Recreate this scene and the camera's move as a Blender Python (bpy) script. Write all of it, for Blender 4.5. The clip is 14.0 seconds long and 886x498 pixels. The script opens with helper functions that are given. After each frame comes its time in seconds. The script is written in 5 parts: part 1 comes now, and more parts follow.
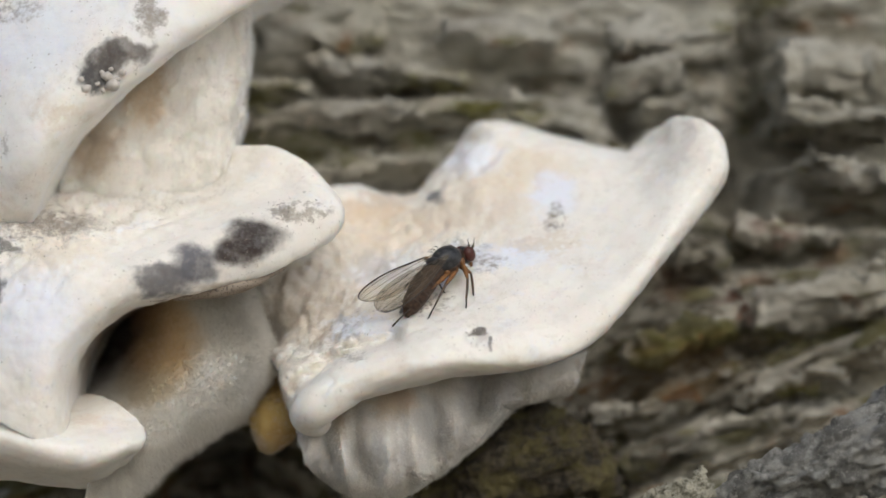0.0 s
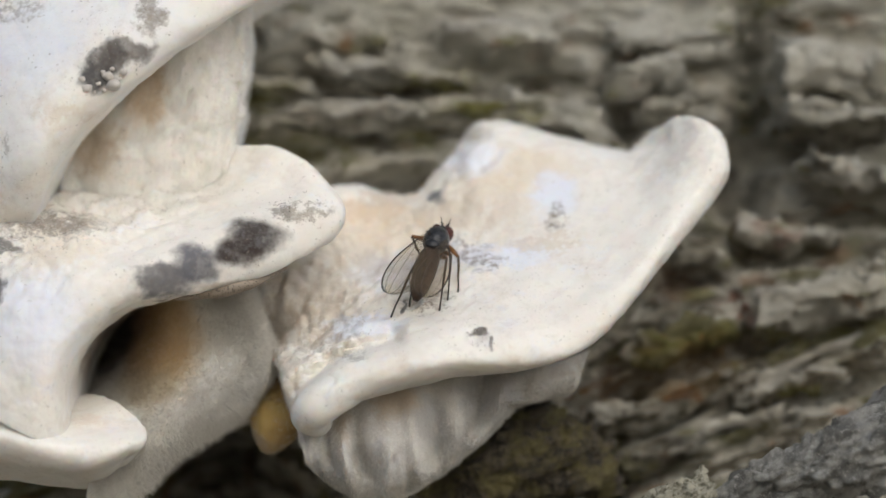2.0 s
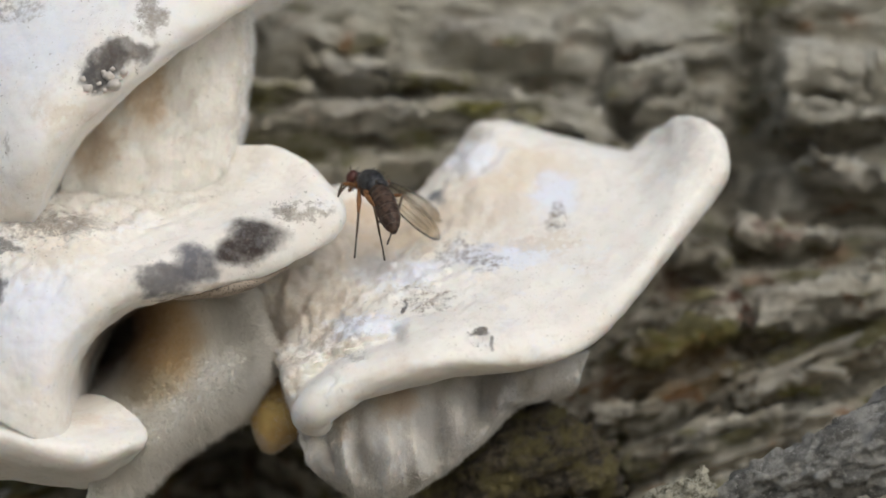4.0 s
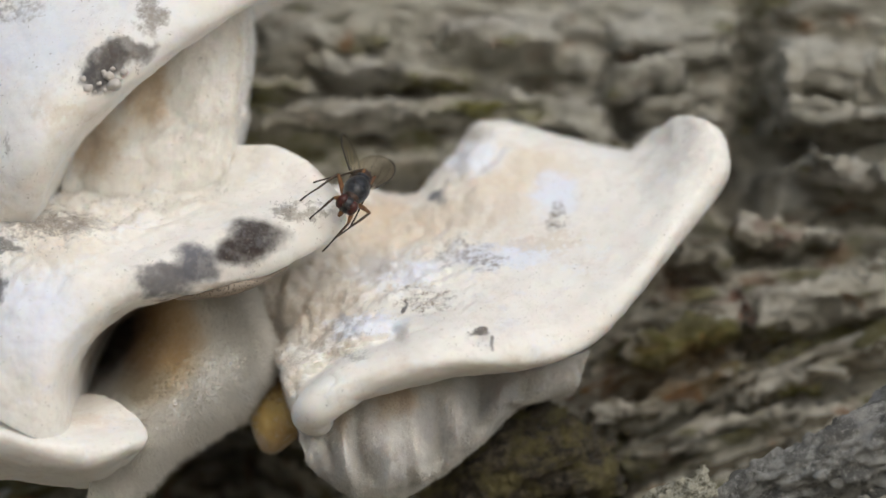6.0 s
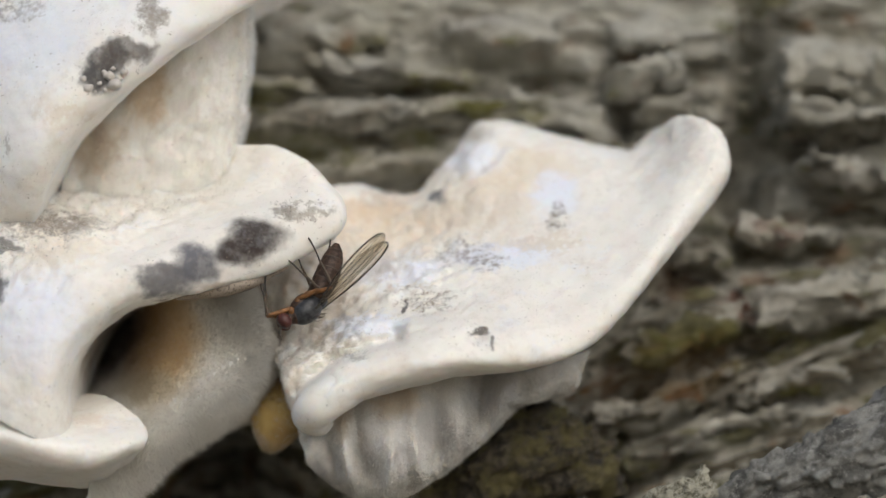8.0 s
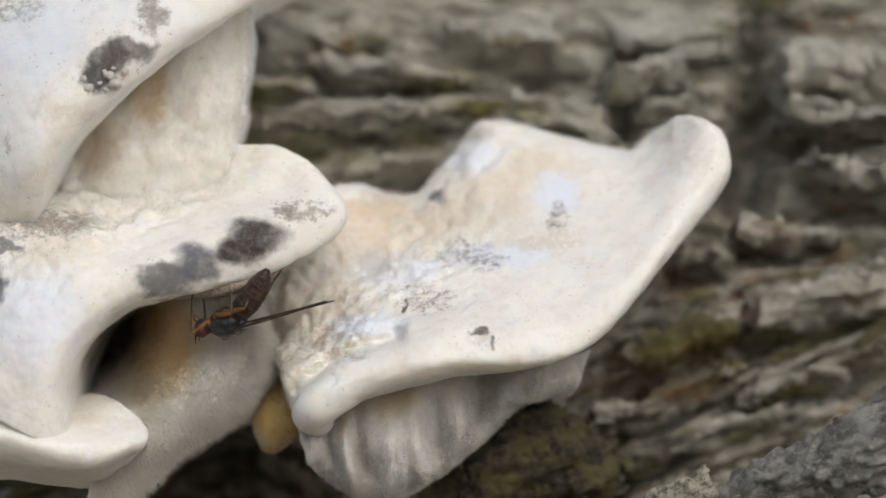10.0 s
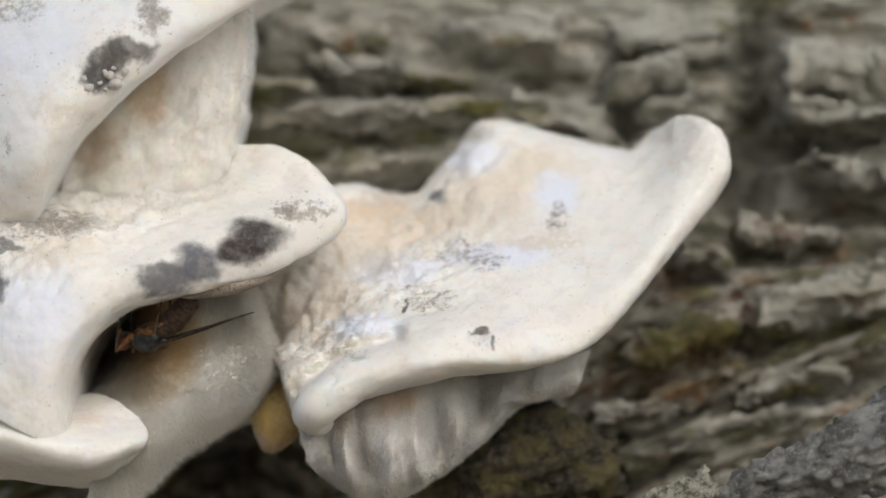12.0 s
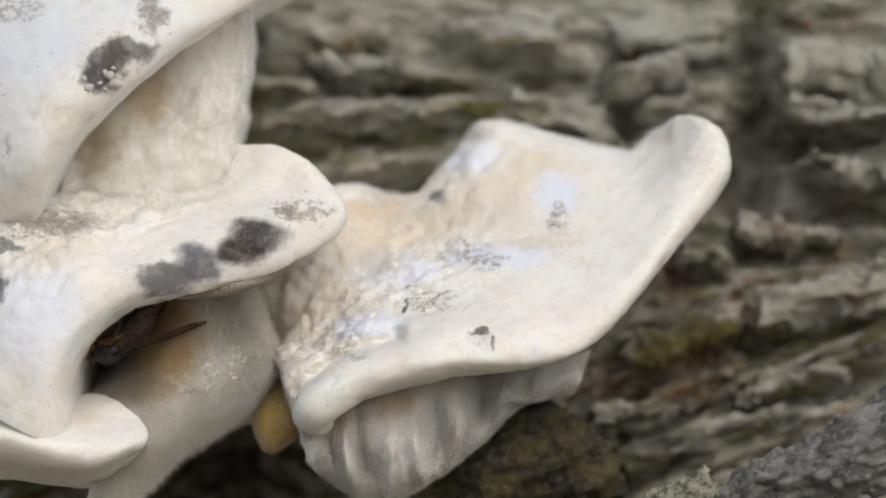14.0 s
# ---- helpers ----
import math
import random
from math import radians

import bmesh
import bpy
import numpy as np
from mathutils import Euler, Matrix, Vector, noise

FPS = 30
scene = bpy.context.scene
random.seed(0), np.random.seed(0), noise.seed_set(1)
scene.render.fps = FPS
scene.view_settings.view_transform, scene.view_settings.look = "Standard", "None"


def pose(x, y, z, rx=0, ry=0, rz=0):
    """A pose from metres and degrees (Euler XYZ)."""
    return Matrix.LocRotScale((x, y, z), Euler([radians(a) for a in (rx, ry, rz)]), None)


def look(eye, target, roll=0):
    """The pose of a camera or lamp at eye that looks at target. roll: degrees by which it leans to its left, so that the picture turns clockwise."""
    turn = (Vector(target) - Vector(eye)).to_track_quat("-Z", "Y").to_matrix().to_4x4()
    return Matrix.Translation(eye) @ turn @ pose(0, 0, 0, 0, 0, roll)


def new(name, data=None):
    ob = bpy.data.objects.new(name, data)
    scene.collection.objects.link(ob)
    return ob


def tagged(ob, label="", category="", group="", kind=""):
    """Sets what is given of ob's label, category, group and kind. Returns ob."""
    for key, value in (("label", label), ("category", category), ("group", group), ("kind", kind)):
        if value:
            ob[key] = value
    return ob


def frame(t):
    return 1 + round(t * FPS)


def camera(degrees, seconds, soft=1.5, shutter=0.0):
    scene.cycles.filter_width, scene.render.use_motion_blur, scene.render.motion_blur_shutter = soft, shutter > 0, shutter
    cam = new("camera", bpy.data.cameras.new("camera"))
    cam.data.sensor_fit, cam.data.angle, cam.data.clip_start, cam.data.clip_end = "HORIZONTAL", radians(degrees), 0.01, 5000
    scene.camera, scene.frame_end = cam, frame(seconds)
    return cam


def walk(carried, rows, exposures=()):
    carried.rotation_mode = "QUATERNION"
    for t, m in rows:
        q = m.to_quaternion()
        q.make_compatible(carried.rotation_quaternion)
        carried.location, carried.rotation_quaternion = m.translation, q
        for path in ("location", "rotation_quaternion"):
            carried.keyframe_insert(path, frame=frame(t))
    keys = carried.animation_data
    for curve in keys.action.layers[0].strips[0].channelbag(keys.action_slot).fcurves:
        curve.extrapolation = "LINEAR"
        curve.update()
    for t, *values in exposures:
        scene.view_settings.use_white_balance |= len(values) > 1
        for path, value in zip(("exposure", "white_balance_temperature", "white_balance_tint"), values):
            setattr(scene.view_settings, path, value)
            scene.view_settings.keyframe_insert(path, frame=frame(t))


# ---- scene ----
MM = 0.001                      # plans below are in millimetres: x along the log, y away from the lens, z up

# ---- camera: a long macro lens, a hand's breadth from the subject ----
cam = camera(11.935, 14.0, soft=1.5)
cam.data.dof.use_dof = True
cam.data.dof.focus_distance = 0.1518
cam.data.dof.aperture_fstop = 37.0


def eye(dx, dz):
    return pose(dx * MM, -0.150, dz * MM, 90, 0, 0)


walk(cam, [(0.0, eye(0.090, 0.030)), (1.0, eye(0.072, 0.028)), (3.0, eye(0.044, 0.025)), (5.5, eye(0.030, 0.015)),
           (8.0, eye(0.018, 0.012)), (10.5, eye(0.004, 0.001)), (12.0, eye(0, 0)), (14.0, eye(0, 0))])

# ---- world and light: bright overcast sky, broad soft sun ----
SUN_ELEVATION, SUN_AZIMUTH = 38.0, 160.0
world = bpy.data.worlds.new("world")
scene.world = world
world.use_nodes = True
wn = world.node_tree.nodes
sky = wn.new("ShaderNodeTexSky")
sky.sky_type, sky.sun_disc = "NISHITA", False
sky.sun_elevation, sky.sun_rotation = radians(SUN_ELEVATION), radians(SUN_AZIMUTH)
sky.dust_density, sky.air_density = 3.0, 1.0
world.node_tree.links.new(sky.outputs[0], wn["Background"].inputs[0])
wn["Background"].inputs[1].default_value = 0.115

sun = new("sun", bpy.data.lights.new("sun", "SUN"))
sun.data.energy, sun.data.angle, sun.data.color = 1.34, radians(60), (0.935, 0.99, 1.0)
_el, _az = radians(SUN_ELEVATION), radians(SUN_AZIMUTH)
sun.matrix_basis = look((math.sin(_az) * math.cos(_el) * 2, math.cos(_az) * math.cos(_el) * 2, math.sin(_el) * 2), (0, 0, 0))
scene.view_settings.exposure = 0.0

# ---- noise and lofting ----
_perm = np.random.RandomState(7).permutation(256)
_grad = np.random.RandomState(8).normal(size=(256, 3))
_grad /= np.linalg.norm(_grad, axis=1)[:, None]


def perlin(p):
    """Gradient noise at the rows of p, about -0.7 to 0.7."""
    i = np.floor(p).astype(int)
    f = p - i
    w = f * f * f * (f * (f * 6 - 15) + 10)
    out = np.zeros(len(p))
    for dx in (0, 1):
        for dy in (0, 1):
            for dz in (0, 1):
                h = _perm[(_perm[(_perm[(i[:, 0] + dx) & 255] + i[:, 1] + dy) & 255] + i[:, 2] + dz) & 255]
                g = (_grad[h] * (f - (dx, dy, dz))).sum(1)
                out += g * np.where(dx, w[:, 0], 1 - w[:, 0]) * np.where(dy, w[:, 1], 1 - w[:, 1]) * np.where(dz, w[:, 2], 1 - w[:, 2])
    return out


def fbm(p, octaves=4, gain=0.5):
    out, a = np.zeros(len(p)), 1.0
    for k in range(octaves):
        out += a * perlin(p * 2.03 ** k + 17.3 * k)
        a *= gain
    return out


def ridge(p, octaves=4):
    out, a = np.zeros(len(p)), 1.0
    for k in range(octaves):
        out += a * (1 - 2 * np.abs(perlin(p * 2.1 ** k + 9.1 * k)))
        a *= 0.5
    return out


def spline(points, n):
    """Catmull-Rom through the rows of points, n samples."""
    p = np.asarray(points, float)
    p = np.concatenate([2 * p[:1] - p[1:2], p, 2 * p[-1:] - p[-2:-1]])
    s = np.linspace(0, len(p) - 3, n)
    k = np.minimum(s.astype(int), len(p) - 4)
    t = (s - k).reshape((n,) + (1,) * (p.ndim - 1))
    a, b, c, d = p[k], p[k + 1], p[k + 2], p[k + 3]
    return 0.5 * (2 * b + (c - a) * t + (2 * a - 5 * b + 4 * c - d) * t * t + (3 * b - a - 3 * c + d) * t ** 3)


def loft(net, nu, nv):
    g = spline(net, nu)
    return spline(g.transpose(1, 0, 2), nv).transpose(1, 0, 2)


def grid_normals(g):
    n = np.cross(np.gradient(g, axis=0), np.gradient(g, axis=1))
    return n / np.maximum(np.linalg.norm(n, axis=2, keepdims=True), 1e-9)


def grid_faces(nu, nv, wrap=False, base=0):
    faces = []
    for i in range(nu - 1):
        for j in range(nv if wrap else nv - 1):
            k = (j + 1) % nv
            faces.append((base + i * nv + j, base + (i + 1) * nv + j, base + (i + 1) * nv + k, base + i * nv + k))
    return faces


def mesh_object(name, verts, faces, material, parent=None, label="", smooth=True, fix=True):
    """Verts in millimetres, in the space of the parent."""
    me = bpy.data.meshes.new(name)
    me.from_pydata((np.asarray(verts, float) * MM).tolist(), [], faces)
    if fix:
        bm = bmesh.new()
        bm.from_mesh(me)
        bmesh.ops.recalc_face_normals(bm, faces=bm.faces)
        bm.to_mesh(me)
        bm.free()
    me.polygons.foreach_set("use_smooth", [smooth] * len(me.polygons))
    me.materials.append(material)
    ob = new(name, me)
    if parent:
        ob.parent = parent
    if label:
        tagged(ob, label)
    return ob


def tube(points, radii, n, around, squash=1.0, up=(0, 0, 1), wobble=0.0):
    """Rings round a spline; closed at both ends by small rings. Returns a grid."""
    c, r = spline(points, n), spline(np.array(radii, float)[:, None], n)[:, 0]
    t = np.gradient(c, axis=0)
    t /= np.linalg.norm(t, axis=1)[:, None]
    s = np.cross(t, np.array(up, float))
    s /= np.linalg.norm(s, axis=1)[:, None]
    w = np.cross(s, t)
    ang = np.linspace(0, 2 * math.pi, around, endpoint=False)
    return c[:, None] + r[:, None, None] * (np.cos(ang)[None, :, None] * s[:, None] * squash + np.sin(ang)[None, :, None] * w[:, None])


def tube_object(name, g, material, parent=None, label="", origin=(0, 0, 0)):
    nu, nv = g.shape[:2]
    faces = grid_faces(nu, nv, True) + [tuple(range(nv)), tuple(range((nu - 1) * nv, nu * nv))]
    return mesh_object(name, g.reshape(-1, 3) - np.array(origin), faces, material, parent, label)


def blob(centre, radii, nu=22, nv=24):
    """An ellipsoid as a grid along x."""
    th = np.linspace(0.02, math.pi - 0.02, nu)[:, None]
    ph = np.linspace(0, 2 * math.pi, nv, endpoint=False)[None]
    g = np.stack([np.cos(th) + 0 * ph, np.sin(th) * np.cos(ph), np.sin(th) * np.sin(ph)], -1)
    return g * np.array(radii) + np.array(centre)


def relief(g, layers):
    """Push a grid along its normals by layers of noise (height, cells per millimetre)."""
    flat = g.reshape(-1, 3)
    h = sum(a * fbm(flat * f + 31 * k, 4) for k, (a, f) in enumerate(layers))
    return g + grid_normals(g) * h.reshape(g.shape[0], g.shape[1], 1)


# ---- materials ----
class Nodes:
    """Short hand for one node material."""

    def __init__(self, name):
        self.mat = bpy.data.materials.new(name)
        self.mat.use_nodes = True
        self.tree = self.mat.node_tree
        self.bsdf = self.tree.nodes["Principled BSDF"]
        geo = self.tree.nodes.new("ShaderNodeNewGeometry")
        self.pos = self.vec("SCALE", geo.outputs["Position"], 1000.0)   # world place in millimetres
        self.geo = geo

    def link(self, a, b):
        self.tree.links.new(a, b)

    def put(self, socket, value):
        if isinstance(value, bpy.types.NodeSocket):
            self.link(value, socket)
        else:
            socket.default_value = value

    def vec(self, op, a, b=None):
        n = self.tree.nodes.new("ShaderNodeVectorMath")
        n.operation = op
        self.put(n.inputs[0], a)
        if op == "SCALE":
            self.put(n.inputs["Scale"], b)
        elif b is not None:
            self.put(n.inputs[1], b)
        return n.outputs["Value" if op in ("DISTANCE", "LENGTH", "DOT_PRODUCT") else "Vector"]

    def math(self, op, a, b=0.0, clamp=False):
        n = self.tree.nodes.new("ShaderNodeMath")
        n.operation, n.use_clamp = op, clamp
        self.put(n.inputs[0], a)
        self.put(n.inputs[1], b)
        return n.outputs[0]

    def noise(self, scale, detail=4.0, rough=0.55, vector=None, colour=False):
        n = self.tree.nodes.new("ShaderNodeTexNoise")
        n.inputs["Scale"].default_value, n.inputs["Detail"].default_value, n.inputs["Roughness"].default_value = scale, detail, rough
        self.link(self.pos if vector is None else vector, n.inputs["Vector"])
        return n.outputs["Color" if colour else "Fac"]

    def ramp(self, value, lo, hi, a=0.0, b=1.0):
        n = self.tree.nodes.new("ShaderNodeMapRange")
        n.interpolation_type = "SMOOTHSTEP"
        for s, v in zip(n.inputs[:5], (value, lo, hi, a, b)):
            self.put(s, v)
        return n.outputs[0]

    def mix(self, fac, a, b):
        n = self.tree.nodes.new("ShaderNodeMix")
        n.data_type = "RGBA"
        self.put(n.inputs[0], fac)
        self.put(n.inputs[6], a if isinstance(a, bpy.types.NodeSocket) else (*a, 1))
        self.put(n.inputs[7], b if isinstance(b, bpy.types.NodeSocket) else (*b, 1))
        return n.outputs[2]

    def bump(self, height, strength, distance):
        n = self.tree.nodes.new("ShaderNodeBump")
        n.inputs["Strength"].default_value, n.inputs["Distance"].default_value = strength, distance * MM
        self.link(height, n.inputs["Height"])
        old = self.bsdf.inputs["Normal"].links
        if old:
            self.link(old[0].from_socket, n.inputs["Normal"])
        self.link(n.outputs[0], self.bsdf.inputs["Normal"])

    def done(self, colour, rough=0.7, **more):
        self.put(self.bsdf.inputs["Base Color"], colour if isinstance(colour, bpy.types.NodeSocket) else (*colour, 1))
        self.put(self.bsdf.inputs["Roughness"], rough)
        for key, value in more.items():
            self.put(self.bsdf.inputs[key.replace("_", " ")], value)
        return self.mat


SPECK = (0.16, 0.125, 0.09)
CREAM, BLUISH, TAN, GREY, SOOT = (0.83, 0.795, 0.73), (0.735, 0.76, 0.825), (0.60, 0.44, 0.28), (0.38, 0.35, 0.31), (0.045, 0.042, 0.042)


def fungus(name, base, second, stains=(), fuzz=0.0, strands=False, blotch=1.0):
    """Fungus flesh; stains, some of them painted shade: (centre, (rx, ry, rz), colour, strength, raggedness)."""
    n = Nodes(name)
    col = n.mix(n.ramp(n.noise(0.35, 3), 0.42, 0.62), base, second)
    col = n.mix(n.ramp(n.noise(0.9, 7, 0.72), 0.52, 0.74, 0.0, 0.40 * blotch), col, (0.56, 0.48, 0.39))
    col = n.mix(n.ramp(n.noise(0.8, 6, 0.7, n.vec("ADD", n.pos, (11, 3, 5))), 0.54, 0.68, 0.0, 0.4 * blotch), col, BLUISH)
    col = n.mix(n.math("MULTIPLY", n.ramp(n.noise(5.0, 6, 0.75), 0.58, 0.70, 0.0, 0.5 * blotch), n.ramp(n.noise(0.6, 4, 0.6, n.vec("ADD", n.pos, (5, 21, 13))), 0.48, 0.62)), col, (0.34, 0.29, 0.24))
    mottle = n.math("MULTIPLY", n.ramp(n.noise(2.2, 6, 0.70, n.vec("ADD", n.pos, (9, 4, 27))), 0.47, 0.66), n.ramp(n.noise(0.45, 3, 0.5, n.vec("ADD", n.pos, (2, 15, 8))), 0.40, 0.60, 0.15, 1.0))
    col = n.mix(n.math("MULTIPLY", mottle, 0.20 * blotch), col, (0.42, 0.37, 0.31))
    jitter = n.vec("SUBTRACT", n.noise(1.4, 8, 0.78, colour=True), (0.5, 0.5, 0.5))
    grain = n.ramp(n.noise(5.0, 6, 0.75), 0.36, 0.56, 0.72, 1.0)
    solid = n.ramp(n.noise(1.6, 4, 0.6), 0.34, 0.56, 0.84, 1.0)
    soft = n.vec("SUBTRACT", n.noise(1.1, 4, 0.55, colour=True), (0.5, 0.5, 0.5))
    speckle = n.ramp(n.noise(4.2, 6, 0.72), 0.42, 0.64, 0.12, 1.0)
    crumbs = n.ramp(n.noise(2.6, 6, 0.72, n.vec("ADD", n.pos, (2, 8, 4))), 0.46, 0.66, 0.0, 0.8)
    for centre, radii, colour, strength, rag in stains:
        shade = colour
        warp = n.vec("SCALE", soft if colour[0] < 0.13 else jitter, rag * 2.2)
        p = n.vec("DIVIDE", n.vec("SUBTRACT", n.vec("ADD", n.pos, warp), centre), radii)
        mask = n.ramp(n.vec("LENGTH", p), *((1.15, 0.55) if colour[0] < 0.13 else (1.2, 0.45)))
        if colour[0] < 0.13:
            colour = n.mix(crumbs, colour, tuple(0.4 * c + 0.085 for c in shade))
        spread = speckle if shade == SPECK else solid if shade[0] < 0.13 else grain
        col = n.mix(n.math("MULTIPLY", n.math("MULTIPLY", mask, spread), strength), col, colour)
    col = n.mix(n.ramp(n.noise(7.0, 3, 0.6, n.vec("ADD", n.pos, (6, 1, 19))), 0.66, 0.72, 0.0, 0.55), col, (0.24, 0.20, 0.16))
    n.bump(n.noise(1.6, 6, 0.55), 0.5 if fuzz else 0.24, 0.18)
    if fuzz:
        fibre = n.noise(5.0, 6, 0.7, n.vec("MULTIPLY", n.pos, (1.0, 0.6, 0.28)))
        n.bump(fibre, 2.0 * fuzz, 0.16)
        col = n.mix(n.ramp(fibre, 0.42, 0.66, 0.0, 0.14), col, (0.40, 0.37, 0.33))
    n.bump(n.noise(10.0, 5, 0.7), 0.22 + fuzz, 0.04)
    if strands:
        col = n.mix(n.geo.outputs["Random Per Island"], col, n.mix(0.15, col, (0.30, 0.27, 0.24)))
        through_light = n.tree.nodes.new("ShaderNodeBsdfTranslucent")
        n.link(col, through_light.inputs[0])
        mixer = n.tree.nodes.new("ShaderNodeMixShader")
        mixer.inputs[0].default_value = 0.55
        n.link(n.bsdf.outputs[0], mixer.inputs[1])
        n.link(through_light.outputs[0], mixer.inputs[2])
        n.link(mixer.outputs[0], n.tree.nodes["Material Output"].inputs[0])
        return n.done(col, 0.8)
    return n.done(col, 0.75, Subsurface_Weight=0.35, Subsurface_Radius=(0.9 * MM, 0.6 * MM, 0.4 * MM), Subsurface_Scale=1.0,
                  Sheen_Weight=0.12 + fuzz * 0.3, Specular_IOR_Level=0.25)


# Bark tints; the near-black rows put the shade of gaps and crevices into colour.
BARK_SPOTS = [
    ((14.80, 14.27, 6.59), (3.0, 9, 1.8), (0.6, 0.565, 0.46), 0.85), ((15.58, 13.25, 2.59), (2.2, 9, 0.7), (0.58, 0.55, 0.47), 0.85),
    ((7.80, 14.31, 6.77), (1.8, 9, 0.6), (0.58, 0.55, 0.45), 0.8), ((4.72, 13.98, 5.49), (1.8, 9, 0.7), (0.52, 0.49, 0.42), 0.7),
    ((13.53, 12.08, -2.14), (3.4, 8, 1.0), (0.46, 0.43, 0.36), 0.7), ((-4.90, 13.98, 5.49), (2.6, 8, 0.5), (0.55, 0.51, 0.42), 0.7),
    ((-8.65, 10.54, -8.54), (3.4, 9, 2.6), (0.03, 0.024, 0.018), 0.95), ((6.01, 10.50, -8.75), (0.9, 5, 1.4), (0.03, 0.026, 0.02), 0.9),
    ((11.45, 13.25, 2.63), (1.6, 8, 1.2), (0.05, 0.04, 0.025), 0.85), ((13.88, 13.64, 4.17), (1.6, 8, 0.6), (0.05, 0.045, 0.03), 0.85),
    ((12.37, 13.98, 5.49), (0.5, 8, 2.2), (0.06, 0.055, 0.03), 0.8), ((8.96, 11.51, -4.50), (4.0, 5, 1.6), (0.2, 0.125, 0.045), 0.5),
    ((11.48, 12.05, -2.25), (0.6, 5, 0.4), (0.28, 0.1, 0.06), 0.85), ((6.26, 11.36, -5.14), (0.9, 5, 0.8), (0.16, 0.065, 0.03), 0.8),
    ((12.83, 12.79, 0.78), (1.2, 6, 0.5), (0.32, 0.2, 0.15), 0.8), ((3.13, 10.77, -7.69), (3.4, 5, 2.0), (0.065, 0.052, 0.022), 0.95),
    ((8.79, 12.29, -1.28), (1.2, 6, 0.8), (0.17, 0.07, 0.03), 0.7), ((-1.84, 13.98, 5.49), (0.4, 6, 0.9), (0.07, 0.065, 0.06), 0.8),
    ((-6.64, 13.64, 4.17), (3, 6, 0.7), (0.23, 0.215, 0.05), 0.7), ((-0.52, 14.28, 6.59), (1.5, 6, 0.4), (0.23, 0.215, 0.05), 0.7),
    ((14.09, 1.80, -7.77), (3.4, 3, 1.7), (0.2, 0.195, 0.18), 0.7), ((10.46, 2.00, -8.21), (0.8, 3, 0.35), (0.025, 0.02, 0.016), 0.9),
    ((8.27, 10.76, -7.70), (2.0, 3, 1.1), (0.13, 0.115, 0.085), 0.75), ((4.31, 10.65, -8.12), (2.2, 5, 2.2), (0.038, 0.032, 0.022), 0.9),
    ((-0.31, 14.36, 6.93), (1.6, 6, 0.5), (0.7, 0.66, 0.55), 0.85), ((-6.22, 14.24, 6.48), (1.3, 6, 0.5), (0.66, 0.62, 0.5), 0.8),
    ((-3.59, 13.99, 5.54), (1.8, 6, 0.45), (0.64, 0.62, 0.55), 0.85), ((-0.20, 13.98, 5.44), (1.2, 6, 0.5), (0.7, 0.67, 0.56), 0.85),
    ((-2.48, 13.41, 3.25), (2.2, 6, 0.4), (0.66, 0.62, 0.5), 0.85), ((1.23, 14.84, 8.81), (2.6, 6, 0.7), (0.66, 0.63, 0.56), 0.8),
    ((-4.92, 14.55, 7.71), (1.2, 6, 0.6), (0.62, 0.58, 0.47), 0.75), ((-6.64, 13.84, 4.94), (1.4, 6, 0.4), (0.6, 0.56, 0.45), 0.75),
    ((-3.16, 14.33, 6.81), (1.4, 6, 0.5), (0.62, 0.6, 0.54), 0.8), ((2.32, 13.96, 5.35), (3.0, 6, 0.35), (0.23, 0.215, 0.05), 0.85),
    ((-0.41, 14.24, 6.44), (2.2, 6, 0.4), (0.23, 0.215, 0.05), 0.85), ((-7.09, 14.10, 5.93), (1.4, 6, 0.5), (0.23, 0.215, 0.05), 0.85),
    ((-4.23, 13.50, 3.58), (1.8, 6, 0.35), (0.23, 0.215, 0.05), 0.85), ((-1.07, 13.62, 4.06), (1.2, 6, 0.6), (0.23, 0.215, 0.05), 0.8),
    ((9.83, 11.64, -3.96), (2.6, 5, 0.7), (0.24, 0.15, 0.045), 0.5), ((7.87, 11.30, -5.36), (2.2, 5, 0.7), (0.25, 0.16, 0.05), 0.5),
    ((9.16, 11.26, -5.57), (0.5, 5, 0.5), (0.33, 0.14, 0.05), 0.8), ((11.98, 14.51, 7.48), (0.8, 8, 4), (0.13, 0.12, 0.06), 0.6),
]


